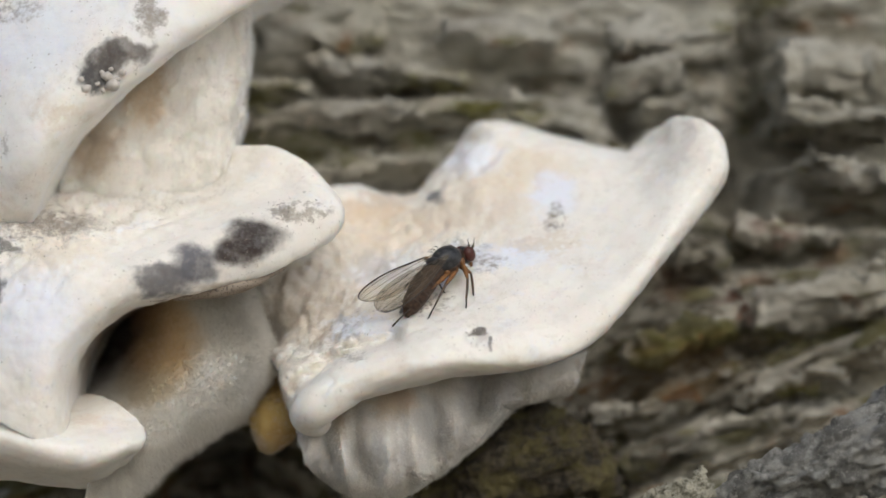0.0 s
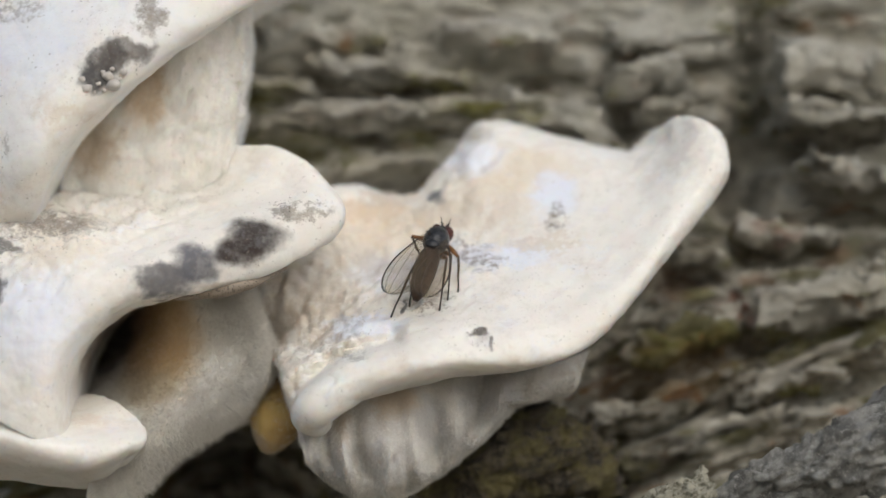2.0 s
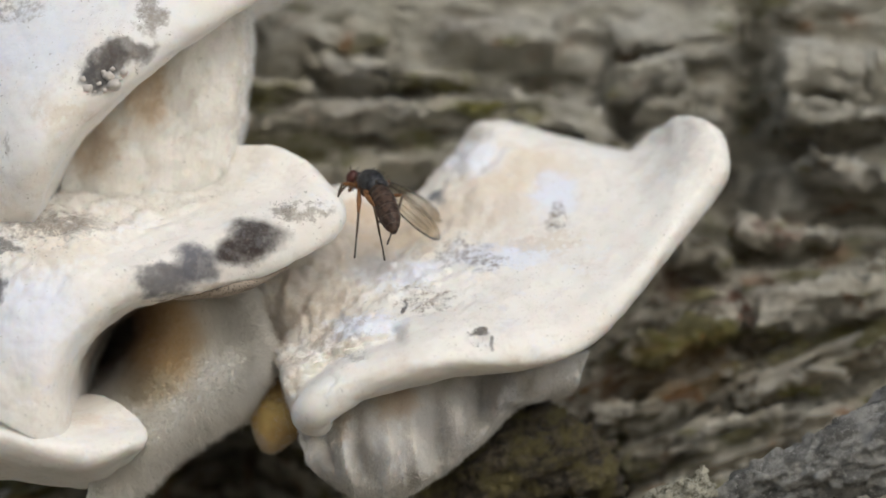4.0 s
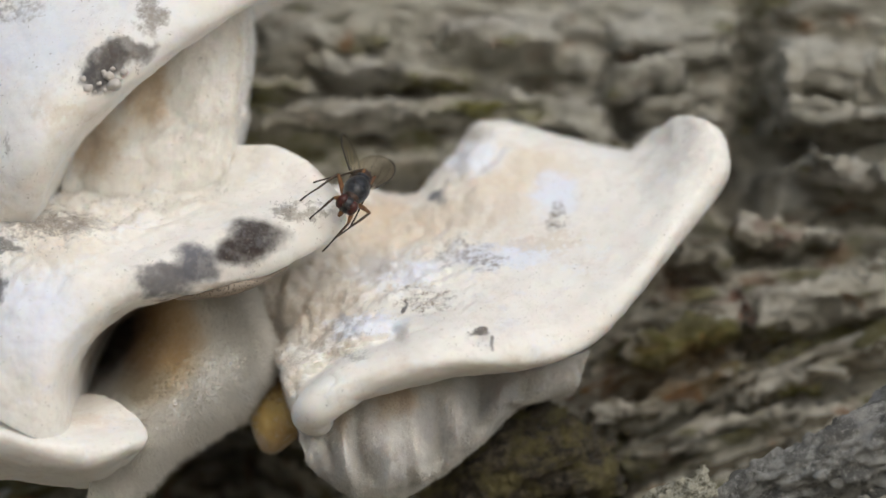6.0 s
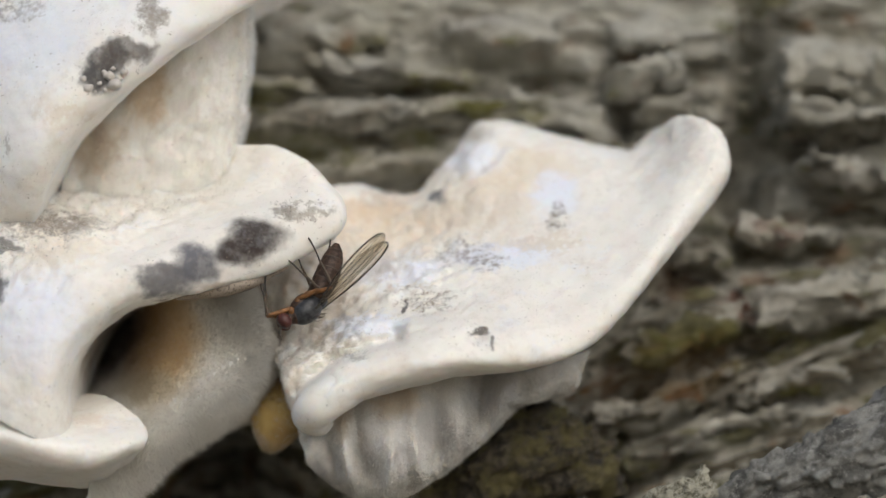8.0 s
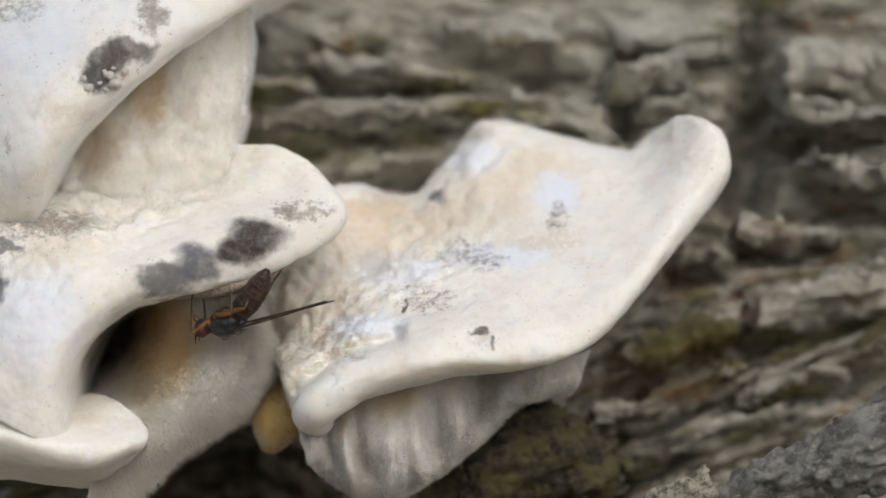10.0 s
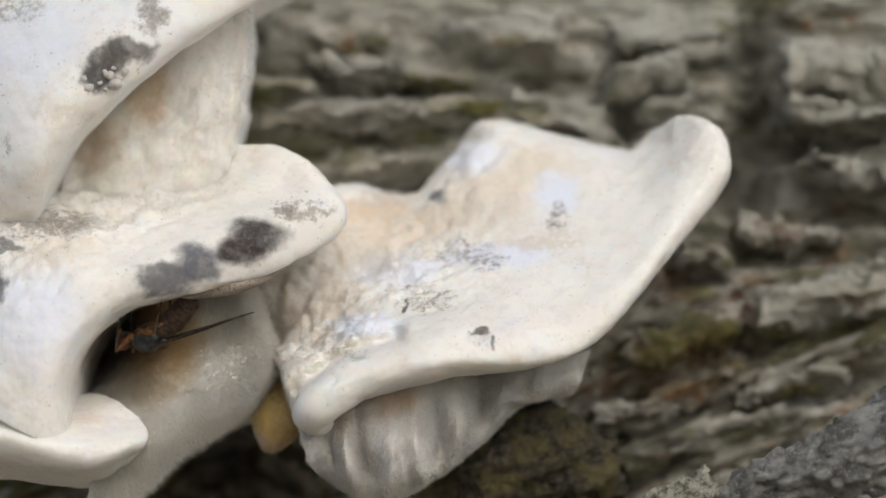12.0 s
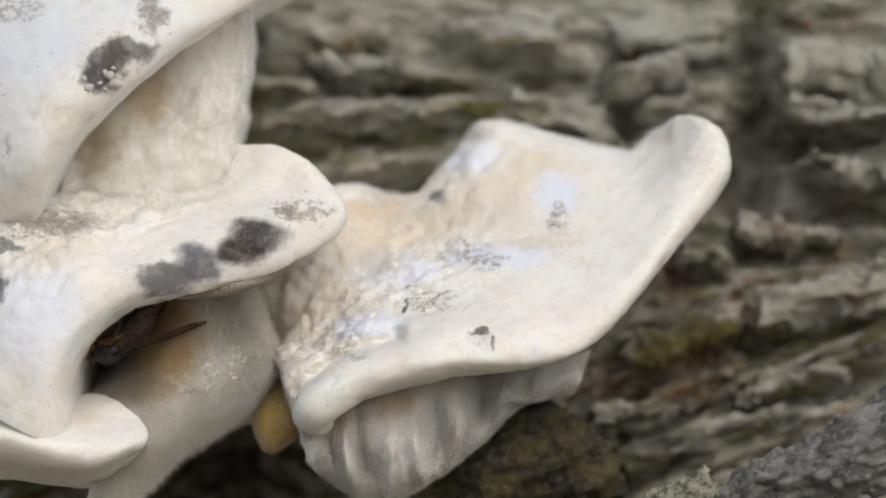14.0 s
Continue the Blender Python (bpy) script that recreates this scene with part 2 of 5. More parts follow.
def bark_material(name, moss=0.8):
    n = Nodes(name)
    info = n.tree.nodes.new("ShaderNodeObjectInfo")
    p = n.vec("ADD", n.vec("MULTIPLY", n.pos, (0.4, 1.0, 1.0)), n.vec("SCALE", (7.0, 3.0, 5.0), info.outputs["Random"]))
    col = n.mix(n.ramp(n.noise(0.55, 5, 0.6, p), 0.43, 0.55), (0.145, 0.122, 0.080), (0.60, 0.565, 0.46))
    light = n.ramp(n.noise(1.0, 4, 0.55, p), 0.49, 0.57, 0, 0.9)
    col = n.mix(n.math("MULTIPLY", light, n.ramp(info.outputs["Random"], 0.0, 1.0, 0.5, 1.0)), col, (0.76, 0.73, 0.63))
    col = n.mix(n.ramp(n.noise(0.5, 4, 0.55, n.vec("ADD", p, (1, 2, 9))), 0.52, 0.60, 0, moss), col, (0.19, 0.175, 0.045))
    col = n.mix(n.ramp(n.noise(0.7, 4, 0.55, n.vec("ADD", n.pos, (31, 7, 3))), 0.60, 0.67, 0, 0.75), col, (0.30, 0.135, 0.045))
    col = n.mix(n.ramp(n.noise(1.1, 5, 0.6, n.pos), 0.57, 0.65, 0, 0.65), col, (0.045, 0.037, 0.030))
    col = n.mix(n.ramp(n.noise(4.5, 5, 0.75, n.vec("ADD", n.pos, (3, 17, 9))), 0.58, 0.72, 0, 0.6), col, (0.58, 0.56, 0.50))
    # Upper bark made paler, its brighter light put into the colour.
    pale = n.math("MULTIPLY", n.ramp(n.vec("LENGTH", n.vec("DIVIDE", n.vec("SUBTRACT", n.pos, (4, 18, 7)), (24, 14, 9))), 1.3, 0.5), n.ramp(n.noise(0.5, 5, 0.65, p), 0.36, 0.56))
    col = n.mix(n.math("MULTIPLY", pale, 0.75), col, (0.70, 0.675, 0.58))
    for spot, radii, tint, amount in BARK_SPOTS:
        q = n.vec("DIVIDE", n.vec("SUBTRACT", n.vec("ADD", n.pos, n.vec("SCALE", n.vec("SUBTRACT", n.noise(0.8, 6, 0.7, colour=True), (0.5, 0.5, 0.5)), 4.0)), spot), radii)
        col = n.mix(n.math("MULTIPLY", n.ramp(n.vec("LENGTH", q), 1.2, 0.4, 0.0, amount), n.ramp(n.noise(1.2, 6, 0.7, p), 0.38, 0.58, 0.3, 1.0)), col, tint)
    n.bump(n.noise(1.6, 8, 0.75, p), 0.9, 0.7)
    n.bump(n.noise(9.0, 5, 0.75), 0.8, 0.14)
    return n.done(col, 0.85, Specular_IOR_Level=0.3)


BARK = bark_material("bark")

BROWN = (0.22, 0.13, 0.065)
FLESH_A = fungus("fungus_flesh_right", (0.81, 0.78, 0.715), (0.76, 0.725, 0.66), [
    ((-1.97, 7.00, 0.96), (3.0, 4, 1.3), (0.64, 0.51, 0.36), 0.6, 1.6),
    ((-2.63, 9.00, 1.46), (1.6, 4, 0.5), (0.58, 0.44, 0.30), 0.55, 1.8),
    ((2.44, 8.00, 2.97), (3.0, 4, 1.3), (0.68, 0.58, 0.44), 0.75, 1.5),
    ((1.17, 7.00, 1.38), (2.4, 4, 1.1), (0.62, 0.53, 0.42), 0.65, 1.5),
    ((3.45, 6.00, 0.23), (2.0, 4, 0.5), (0.68, 0.56, 0.41), 0.5, 1.5),
    ((-4.66, 6.00, -0.81), (2.6, 4, 1.6), (0.50, 0.45, 0.38), 0.65, 1.6),
    ((-3.77, 3.50, -2.64), (1.9, 3, 1.0), (0.56, 0.49, 0.40), 0.5, 1.8),
    ((-1.74, 5.00, -0.81), (2.0, 3, 0.65), BLUISH, 1.0, 1.2),
    ((-2.92, 2.00, -2.72), (1.8, 3, 0.5), BLUISH, 0.95, 1.0),
    ((2.19, 5.00, -0.29), (2.5, 3, 0.6), BLUISH, 1.0, 1.2),
    ((4.21, 7.00, 2.11), (1.0, 3, 1.0), BLUISH, 1.0, 0.8),
    ((0.98, 9.00, 3.52), (1.5, 3, 0.9), BLUISH, 0.9, 0.8),
    ((0.54, 5.00, -0.08), (1.5, 3, 0.55), SPECK, 0.7, 2.4),
    ((1.67, 5.00, -0.50), (0.9, 3, 0.35), SPECK, 0.8, 1.6),
    ((-0.80, 3.00, -1.71), (1.2, 3, 0.5), SPECK, 0.85, 2.0),
    ((-3.75, 3.00, -3.04), (1.2, 3, 0.5), SPECK, 0.5, 2.0),
    ((-1.30, 2.60, -2.12), (0.10, 3, 0.22), SOOT, 0.9, 0.3),
    # Shadow in the gap beside the middle bracket, painted on the flesh.
    ((-6.45, 8.00, -2.76), (0.8, 4, 1.0), (0.22, 0.19, 0.15), 0.75, 0.8),
    ((-4.68, 4.50, -2.06), (0.9, 4, 0.45), (0.42, 0.37, 0.31), 0.45, 1.4),
    ((-6.36, 7.00, -1.24), (0.9, 4, 0.7), (0.52, 0.48, 0.42), 0.5, 1.4),
    ((-1.99, 9.00, 2.04), (1.3, 4, 0.4), (0.46, 0.36, 0.27), 0.55, 2.0),
    ((-5.46, 2.80, -4.56), (0.6, 4, 0.9), (0.52, 0.46, 0.38), 0.5, 0.8),
    ((-5.28, 6.00, -1.23), (1.6, 4, 0.9), (0.46, 0.42, 0.37), 0.7, 1.4),
    ((-5.93, 5.50, -3.75), (0.5, 4, 0.8), BROWN, 0.4, 0.6),
    ((-5.60, 6.00, -2.48), (1.1, 4, 0.9), (0.36, 0.31, 0.25), 0.75, 1.8),
    ((-4.14, 6.00, -2.16), (1.5, 4, 0.7), (0.46, 0.40, 0.33), 0.7, 2.0),
    ((-4.61, 4.50, -3.28), (1.2, 4, 0.5), (0.40, 0.34, 0.27), 0.6, 2.2),
    ((-2.37, 6.00, -0.60), (1.6, 4, 0.6), (0.52, 0.46, 0.38), 0.6, 2.2),
    ((0.34, 8.00, 1.29), (1.8, 4, 0.6), (0.60, 0.53, 0.44), 0.6, 2.2),
    ((3.66, 6.00, 0.23), (1.6, 4, 0.5), (0.62, 0.57, 0.50), 0.6, 2.2),
    ((4.18, 6.00, 1.16), (0.30, 3, 0.6), SPECK, 0.9, 0.8),
    ((-0.26, 10.00, 1.98), (0.42, 3, 0.32), (0.10, 0.11, 0.13), 0.9, 0.5),
    ((1.09, 11.00, 4.31), (1.0, 3, 0.4), GREY, 0.75, 0.8),
    # Darkness inside the two small rim pits, put into the flesh colour.
    ((1.28, 0.00, -3.02), (0.52, 2, 0.20), (0.10, 0.085, 0.07), 0.95, 0.7),
    ((1.80, 0.00, -3.38), (0.10, 2, 0.30), (0.12, 0.10, 0.085), 0.8, 0.4),
    ((-3.10, 1.00, -3.85), (0.6, 3, 0.14), GREY, 0.7, 0.8)], blotch=1.0)
FLESH_B = fungus("fungus_flesh_middle", (0.81, 0.775, 0.715), (0.75, 0.72, 0.66), [
    ((-14.48, 0.00, -2.38), (2.0, 3, 2.2), BLUISH, 0.8, 1.0),
    ((-13.66, 2.00, -0.18), (2.0, 3, 0.9), (0.66, 0.56, 0.42), 0.45, 1.6),
    ((-14.16, 3.00, 0.88), (2.2, 3, 0.5), (0.20, 0.17, 0.14), 0.85, 1.4),
    ((-15.78, 1.00, -1.29), (0.35, 3, 0.7), SOOT, 0.85, 0.7),
    ((-15.69, 2.00, 0.12), (0.6, 3, 0.3), SOOT, 0.7, 0.9),
    ((-6.65, 1.50, 0.46), (1.2, 3, 0.78), (0.050, 0.040, 0.036), 0.98, 0.45),
    ((-7.26, 1.20, -0.02), (0.95, 3, 0.78), (0.040, 0.027, 0.022), 0.98, 0.45),
    ((-8.69, 0.80, -0.52), (1.00, 3, 0.86), (0.10, 0.10, 0.115), 0.93, 0.5),
    ((-9.97, 0.50, -1.12), (1.05, 3, 0.80), (0.115, 0.11, 0.115), 0.90, 0.8),
    # Brown inside of the hollow, darkened to carry its shade too.
    ((-12.08, 6.50, -3.32), (1.9, 3.2, 2.4), (0.10, 0.055, 0.025), 0.95, 0.5),
    ((-4.84, 2.00, 1.32), (1.2, 3, 0.28), (0.30, 0.27, 0.22), 0.75, 1.0),
    ((-5.76, 2.00, 1.40), (0.5, 3, 0.22), (0.22, 0.19, 0.16), 0.75, 0.7),
    ((-7.58, 2.00, -1.30), (1.6, 3, 0.22), (0.50, 0.42, 0.33), 0.7, 0.4),
    ((-12.68, 0.00, -6.08), (0.9, 3, 0.3), (0.55, 0.40, 0.28), 0.4, 0.6)])
FLESH_C = fungus("fungus_flesh_upper", CREAM, (0.81, 0.80, 0.775), [
    ((-14.67, 2.00, 7.52), (2.4, 4, 1.9), (0.72, 0.75, 0.80), 0.8, 1.4),
    ((-12.14, 0.70, 6.25), (0.80, 3, 0.75), SOOT, 0.95, 0.6),
    ((-11.10, 0.80, 7.10), (1.0, 3, 0.42), (0.115, 0.095, 0.08), 0.85, 0.6),
    ((-11.73, 0.70, 6.73), (0.75, 3, 0.6), (0.085, 0.07, 0.06), 0.93, 0.6),
    ((-10.35, 1.00, 8.38), (0.5, 3, 0.9), (0.24, 0.21, 0.17), 0.8, 1.0),
    ((-15.59, 3.00, 8.69), (1.6, 3, 0.7), SPECK, 0.6, 1.6),
    ((-15.47, 1.50, 3.76), (0.12, 3, 0.6), GREY, 0.6, 0.5),
    ((-13.37, 1.00, 4.85), (1.0, 3, 0.4), (0.62, 0.52, 0.40), 0.5, 1.4)])
FELT_STAINS_AND_SHADE = [
    ((-10.20, 6.00, -3.40), (1.7, 6, 2.7), (0.70, 0.53, 0.28), 0.9, 0.6),
    ((-10.79, 5.00, -4.98), (1.5, 5, 0.8), (0.50, 0.44, 0.32), 0.8, 0.8),
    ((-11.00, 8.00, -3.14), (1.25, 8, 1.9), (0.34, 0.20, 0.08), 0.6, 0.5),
    # Near-black deep in the hollow: brown flesh with shade put into its colour.
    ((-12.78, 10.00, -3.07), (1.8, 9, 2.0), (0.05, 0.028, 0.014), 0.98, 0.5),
    ((-12.88, 6.00, 3.97), (1.3, 4, 1.4), (0.58, 0.43, 0.27), 0.6, 1.2),
    ((-10.79, 5.00, 5.70), (0.9, 4, 1.5), (0.62, 0.47, 0.30), 0.8, 1.0),
    # Greys of the right underside: shade among its folds, put into colour.
    ((1.75, 3.00, -5.08), (1.3, 4, 1.0), (0.40, 0.39, 0.39), 0.6, 1.0),
    ((-4.34, 2.00, -7.92), (0.9, 4, 0.9), (0.44, 0.42, 0.39), 0.75, 0.8),
    ((-0.38, 1.60, -6.14), (0.6, 4, 1.2), (0.40, 0.39, 0.38), 0.5, 1.0),
    ((-1.45, 1.00, -7.47), (0.55, 4, 0.7), (0.40, 0.38, 0.36), 0.5, 0.8),
    ((-2.74, 1.00, -6.83), (0.28, 4, 1.3), (0.40, 0.37, 0.34), 0.5, 0.7),
    ((-1.70, 2.00, -5.35), (0.9, 4, 1.0), (0.54, 0.42, 0.29), 0.7, 1.0),
    ((-3.62, 1.50, -6.04), (0.35, 4, 0.8), (0.34, 0.27, 0.19), 0.8, 0.6),
    ((0.73, 2.00, -6.77), (0.5, 4, 0.6), (0.36, 0.34, 0.31), 0.7, 0.8)]
FELT = fungus("fungus_felt", (0.80, 0.78, 0.73), (0.73, 0.71, 0.66), FELT_STAINS_AND_SHADE, 0.4, blotch=0.3)
FELT_FUZZ = fungus("fungus_felt_fuzz", (0.84, 0.82, 0.77), (0.77, 0.75, 0.70), FELT_STAINS_AND_SHADE, 0.0, True, blotch=0.3)
# Darker and paler copies of the felt: the undersides' light put into colour.
FELT_SHADED = fungus("fungus_felt_shaded", (0.64, 0.615, 0.57), (0.53, 0.51, 0.475), FELT_STAINS_AND_SHADE, 0.4, blotch=0.6)
FELT_LIT = fungus("fungus_felt_lit", (0.87, 0.85, 0.80), (0.84, 0.81, 0.75), FELT_STAINS_AND_SHADE, 0.1, blotch=0.2)


def fuzz_material(name, colour):
    n = Nodes(name)
    glow = n.tree.nodes.new("ShaderNodeBsdfTranslucent")
    glow.inputs[0].default_value = (*colour, 1)
    mixer = n.tree.nodes.new("ShaderNodeMixShader")
    mixer.inputs[0].default_value = 0.6
    n.link(n.bsdf.outputs[0], mixer.inputs[1])
    n.link(glow.outputs[0], mixer.inputs[2])
    n.link(mixer.outputs[0], n.tree.nodes["Material Output"].inputs[0])
    tone = n.mix(n.geo.outputs["Random Per Island"], tuple(c * 0.62 for c in colour), colour)
    n.link(tone, glow.inputs[0])
    return n.done(tone, 0.8)


MOULD = fuzz_material("mould", (0.24, 0.20, 0.165))
FUZZ = fuzz_material("fungus_fuzz", (0.84, 0.80, 0.73))


def plain(name, colour, rough, **more):
    return Nodes(name).done(colour, rough, **more)


# ---- the log ----
LOG_R, LOG_Y, LOG_Z = 120.0, 129.0, -29.0


def log_surface(a, b, h):
    """Place on the log: a along it, b up round it from the middle of the view, h out from the bark."""
    th = math.radians(166) - b / LOG_R
    r = LOG_R + h
    return np.stack([a, LOG_Y + r * np.cos(th), LOG_Z + r * np.sin(th)], -1)


HOLLOWS = [(-8.6, -9.2, 3.2, 2.04, 7.0), (-13.2, -3.9, 4.0, 2.92, 9.0), (2.5, -8.5, 2.4, 1.82, 4.0), (6.1, -9.4, 1.0, 1.31, 4.0), (11.9, 5.3, 0.8, 3.65, 3.0), (11.2, 2.4, 1.6, 1.82, 3.0),
           (14.0, 4.4, 2.0, 0.73, 2.5), (7.1, 5.3, 0.5, 1.46, 2.0), (14.5, 1.2, 3.0, 0.88, 2.2), (-4.9, 3.7, 4.0, 0.58, 0.9), (-6.6, 5.3, 3.0, 0.36, 0.4), (3.6, 6.7, 4.0, 0.36, 0.7),
           (15.0, -11.6, 6.0, 1.6, -8.0), (8.4, -11.4, 2.6, 1.2, -8.0), (3.9, -8.8, 2.2, 1.6, -5.0)]


# Ridges and plates of bark: two ends on the log (along, up), half width, height over the bark.
PLATES = [
    (-7.7, 6.3, -4.7, 6.0, 0.54, 1.2), (-7.8, 4.7, -0.5, 5.3, 0.68, 1.8), (-1.9, 5.1, 4.7, 5.5, 0.58, 1.4),
    (-5.4, 7.3, 1.5, 6.5, 0.65, 1.5), (-4.2, 3.1, 0.1, 3.4, 0.58, 1.4), (2.1, 6.0, 6.7, 4.7, 0.86, 1.2),
    (6.1, 6.7, 9.7, 6.9, 0.65, 1.9), (7.4, 5.5, 9.8, 5.7, 0.43, 1.4), (12.6, 6.9, 17.2, 6.3, 1.37, 2.4),
    (12.6, 5.3, 17.8, 4.6, 0.72, 2.2), (13.6, 3.1, 17.7, 2.1, 0.72, 2.3), (-0.5, 8.8, 4.9, 8.2, 0.86, 1.4),
    (6.5, 8.4, 12.0, 8.8, 0.94, 1.4), (-7.6, 8.2, -1.8, 8.6, 1.01, 1.4), (11.0, 0.6, 15.5, 0.1, 0.58, 1.6),
    (6.8, -4.6, 12.0, -2.4, 0.94, 1.9), (11.1, -2.8, 17.5, -1.4, 1.08, 2.0), (4.9, -7.3, 11.7, -4.8, 0.72, 1.6),
    (10.9, -5.9, 17.5, -3.9, 0.65, 1.4), (6.6, -8.5, 13.3, -6.3, 0.58, 1.1), (8.8, -0.3, 11.1, -0.9, 0.58, 1.4),
    (0.7, -8.0, 4.9, -6.6, 0.94, 1.9), (1.2, -9.4, 6.0, -8.2, 0.58, 1.4),
]


def bark_height(a, b):
    fade = 1 / (1 + np.exp((b - 1.5) * 0.7))
    bb = 1.37 * b - 0.55 * a * fade + 0.9 * perlin(np.stack([a * 0.11, b * 0.15, a * 0 + 3], -1))
    p = np.stack([a * 0.07, bb * 0.30, a * 0 + 1.7], -1)
    h = 1.5 * ridge(p, 4)
    h += 1.0 * fbm(np.stack([a * 0.25, bb * 0.6, a * 0 + 5.2], -1), 5, 0.6)
    h += 0.28 * ridge(np.stack([a * 0.8, bb * 1.6, a * 0 + 8.2], -1), 4)
    for ha, hb, wa, wb, deep in HOLLOWS:
        h -= deep * np.exp(-((a - ha) / wa) ** 2 - ((b - hb) / wb) ** 2)
    for a0, b0, a1, b1, half, high in PLATES:
        s = np.clip((a - a0) / (a1 - a0), 0, 1)
        along = np.exp(-(np.maximum(np.maximum(a0 - a, a - a1), 0) / 0.5) ** 2)
        under = (b - (b0 + (b1 - b0) * s) + half * 1.15) / 0.42
        h -= 0.9 * along * np.exp(-under ** 2)
    return h - 2.3


def make_log():
    def stretch(half, step, far):
        near = np.arange(-half, half, step)
        out = np.geomspace(half, far, 36)
        return np.concatenate([-out[::-1], near[1:], out])
    a, b = stretch(26, 0.09, 350), stretch(19, 0.08, math.pi * LOG_R - 0.5)
    A, B = np.meshgrid(a, b, indexing="ij")
    h = bark_height(A.ravel(), B.ravel()).reshape(A.shape)
    g = log_surface(A, B, h)
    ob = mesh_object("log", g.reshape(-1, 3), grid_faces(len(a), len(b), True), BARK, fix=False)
    return tagged(ob, "fallen log with grey furrowed bark and green moss", "log", kind="structure")


log = make_log()

def bark_plate(a0, b0, a1, b1, half, high, seed):
    """A rough weathered plate of bark, flat-topped with broken ends, sunk a little into the log."""
    s = np.linspace(0, 1, 72)[:, None]
    ang = np.linspace(0, 2 * math.pi, 40, endpoint=False)[None]
    c, sn = np.cos(ang), np.sin(ang)
    box = (np.abs(c) ** 3 + np.abs(sn) ** 3) ** (-1 / 3)
    taper = np.clip(np.minimum(s, 1 - s) * 9, 0.02, 1) ** 0.45
    width = half * taper * (1 + 0.5 * perlin(np.stack(np.broadcast_arrays(s * 4, seed * 3.7, 0.5), -1).reshape(-1, 3)).reshape(s.shape))
    b = b0 + (b1 - b0) * s + width * box * c + 0.5 * perlin(np.stack(np.broadcast_arrays(s * 3, seed * 1.3, 4.5), -1).reshape(-1, 3)).reshape(s.shape)
    a = a0 + (a1 - a0) * s + 0 * ang
    h = 1.5 * high * taper * box * sn - 0.7
    g = log_surface(a, b, h)
    flat = g.reshape(-1, 3)
    push = 0.85 * fbm(flat * (0.35, 0.8, 0.8) + seed * 5.1, 6, 0.62) + 0.22 * ridge(flat * (0.9, 1.8, 1.8) + seed, 4)
    g = g + grid_normals(g) * push.reshape(g.shape[0], g.shape[1], 1)
    return tube_object("bark_plate", g, BARK, log)


for k, row in enumerate(PLATES):
    bark_plate(*row, 1.0 + k)

# Sharp flakes that stand off the bark towards the lens.
def bark_flake(points, radii, squash, seed, material=None, rough=1.0):
    g = tube(points, radii, 200, 110, squash)
    flat = g.reshape(-1, 3)
    lie = np.stack([flat[:, 0] * 0.91 + flat[:, 2] * 0.41, flat[:, 1], flat[:, 2] * 0.91 - flat[:, 0] * 0.41], -1)
    step = 3.0 * fbm(lie * (0.28, 0.7, 1.0) + seed, 4, 0.5)
    part = step - np.floor(step)
    push = 0.30 * (np.floor(step) + np.clip((part - 0.75) * 4, 0, 1)) + 0.16 * fbm(lie * (0.9, 1.8, 2.2) + seed, 6, 0.70) + 0.05 * ridge(flat * (1.6, 2.2, 2.6) + seed, 4)
    g = g + grid_normals(g) * (rough * push).reshape(g.shape[0], g.shape[1], 1)
    return tube_object("bark_flake", g, material or BARK, log)


FLAKE = Nodes("weathered_bark")
FLAKE.bump(FLAKE.noise(2.2, 8, 0.72), 1.0, 0.5)
FLAKE.bump(FLAKE.noise(9.0, 5, 0.75), 0.9, 0.14)
FLAKE = FLAKE.done(FLAKE.mix(FLAKE.ramp(FLAKE.noise(6.0, 6, 0.8), 0.52, 0.68, 0, 0.75), FLAKE.mix(FLAKE.ramp(FLAKE.noise(0.9, 6, 0.65), 0.40, 0.62), (0.15, 0.145, 0.13), (0.42, 0.41, 0.375)), (0.60, 0.59, 0.54)), 0.8)
bark_flake([(9.44, 2.00, -9.81), (11.04, 1.60, -9.08), (13.06, 1.60, -7.96), (14.90, 1.80, -7.27), (17.37, 2.20, -6.47)], [0.3, 0.55, 1.1, 1.6, 2.0], 1.3, 3.0, FLAKE)
bark_flake([(9.13, 1.90, -9.40), (10.82, 1.40, -8.50), (12.60, 0.90, -7.73), (14.60, 0.80, -7.22), (17.03, 1.00, -6.62)], [0.2, 0.45, 0.8, 1.0, 1.2], 1.2, 21.0, FLAKE)
DARK_BARK = Nodes("dark_bark")
DARK_BARK.bump(DARK_BARK.noise(2.0, 8, 0.72), 1.0, 0.5)
DARK_BARK = DARK_BARK.done(DARK_BARK.mix(DARK_BARK.ramp(DARK_BARK.noise(0.8, 6, 0.65), 0.42, 0.62), DARK_BARK.mix(DARK_BARK.ramp(DARK_BARK.noise(2.5, 5, 0.7), 0.40, 0.62), (0.035, 0.028, 0.020), (0.13, 0.105, 0.07)), (0.15, 0.125, 0.045)), 0.75)
bark_flake([(-0.30, 8.50, -9.49), (1.81, 7.80, -8.18), (3.70, 7.60, -7.54), (5.18, 7.80, -7.87), (6.15, 8.50, -9.07)], [0.9, 1.5, 1.75, 1.35, 0.5], 1.3, 5.0, DARK_BARK)
LICHEN = Nodes("lichen_bark")
LICHEN.bump(LICHEN.noise(5.0, 6, 0.75), 1.0, 0.35)
LICHEN = LICHEN.done(LICHEN.mix(LICHEN.ramp(LICHEN.noise(3.5, 6, 0.75), 0.38, 0.58), (0.17, 0.155, 0.105), (0.60, 0.57, 0.45)), 0.85)
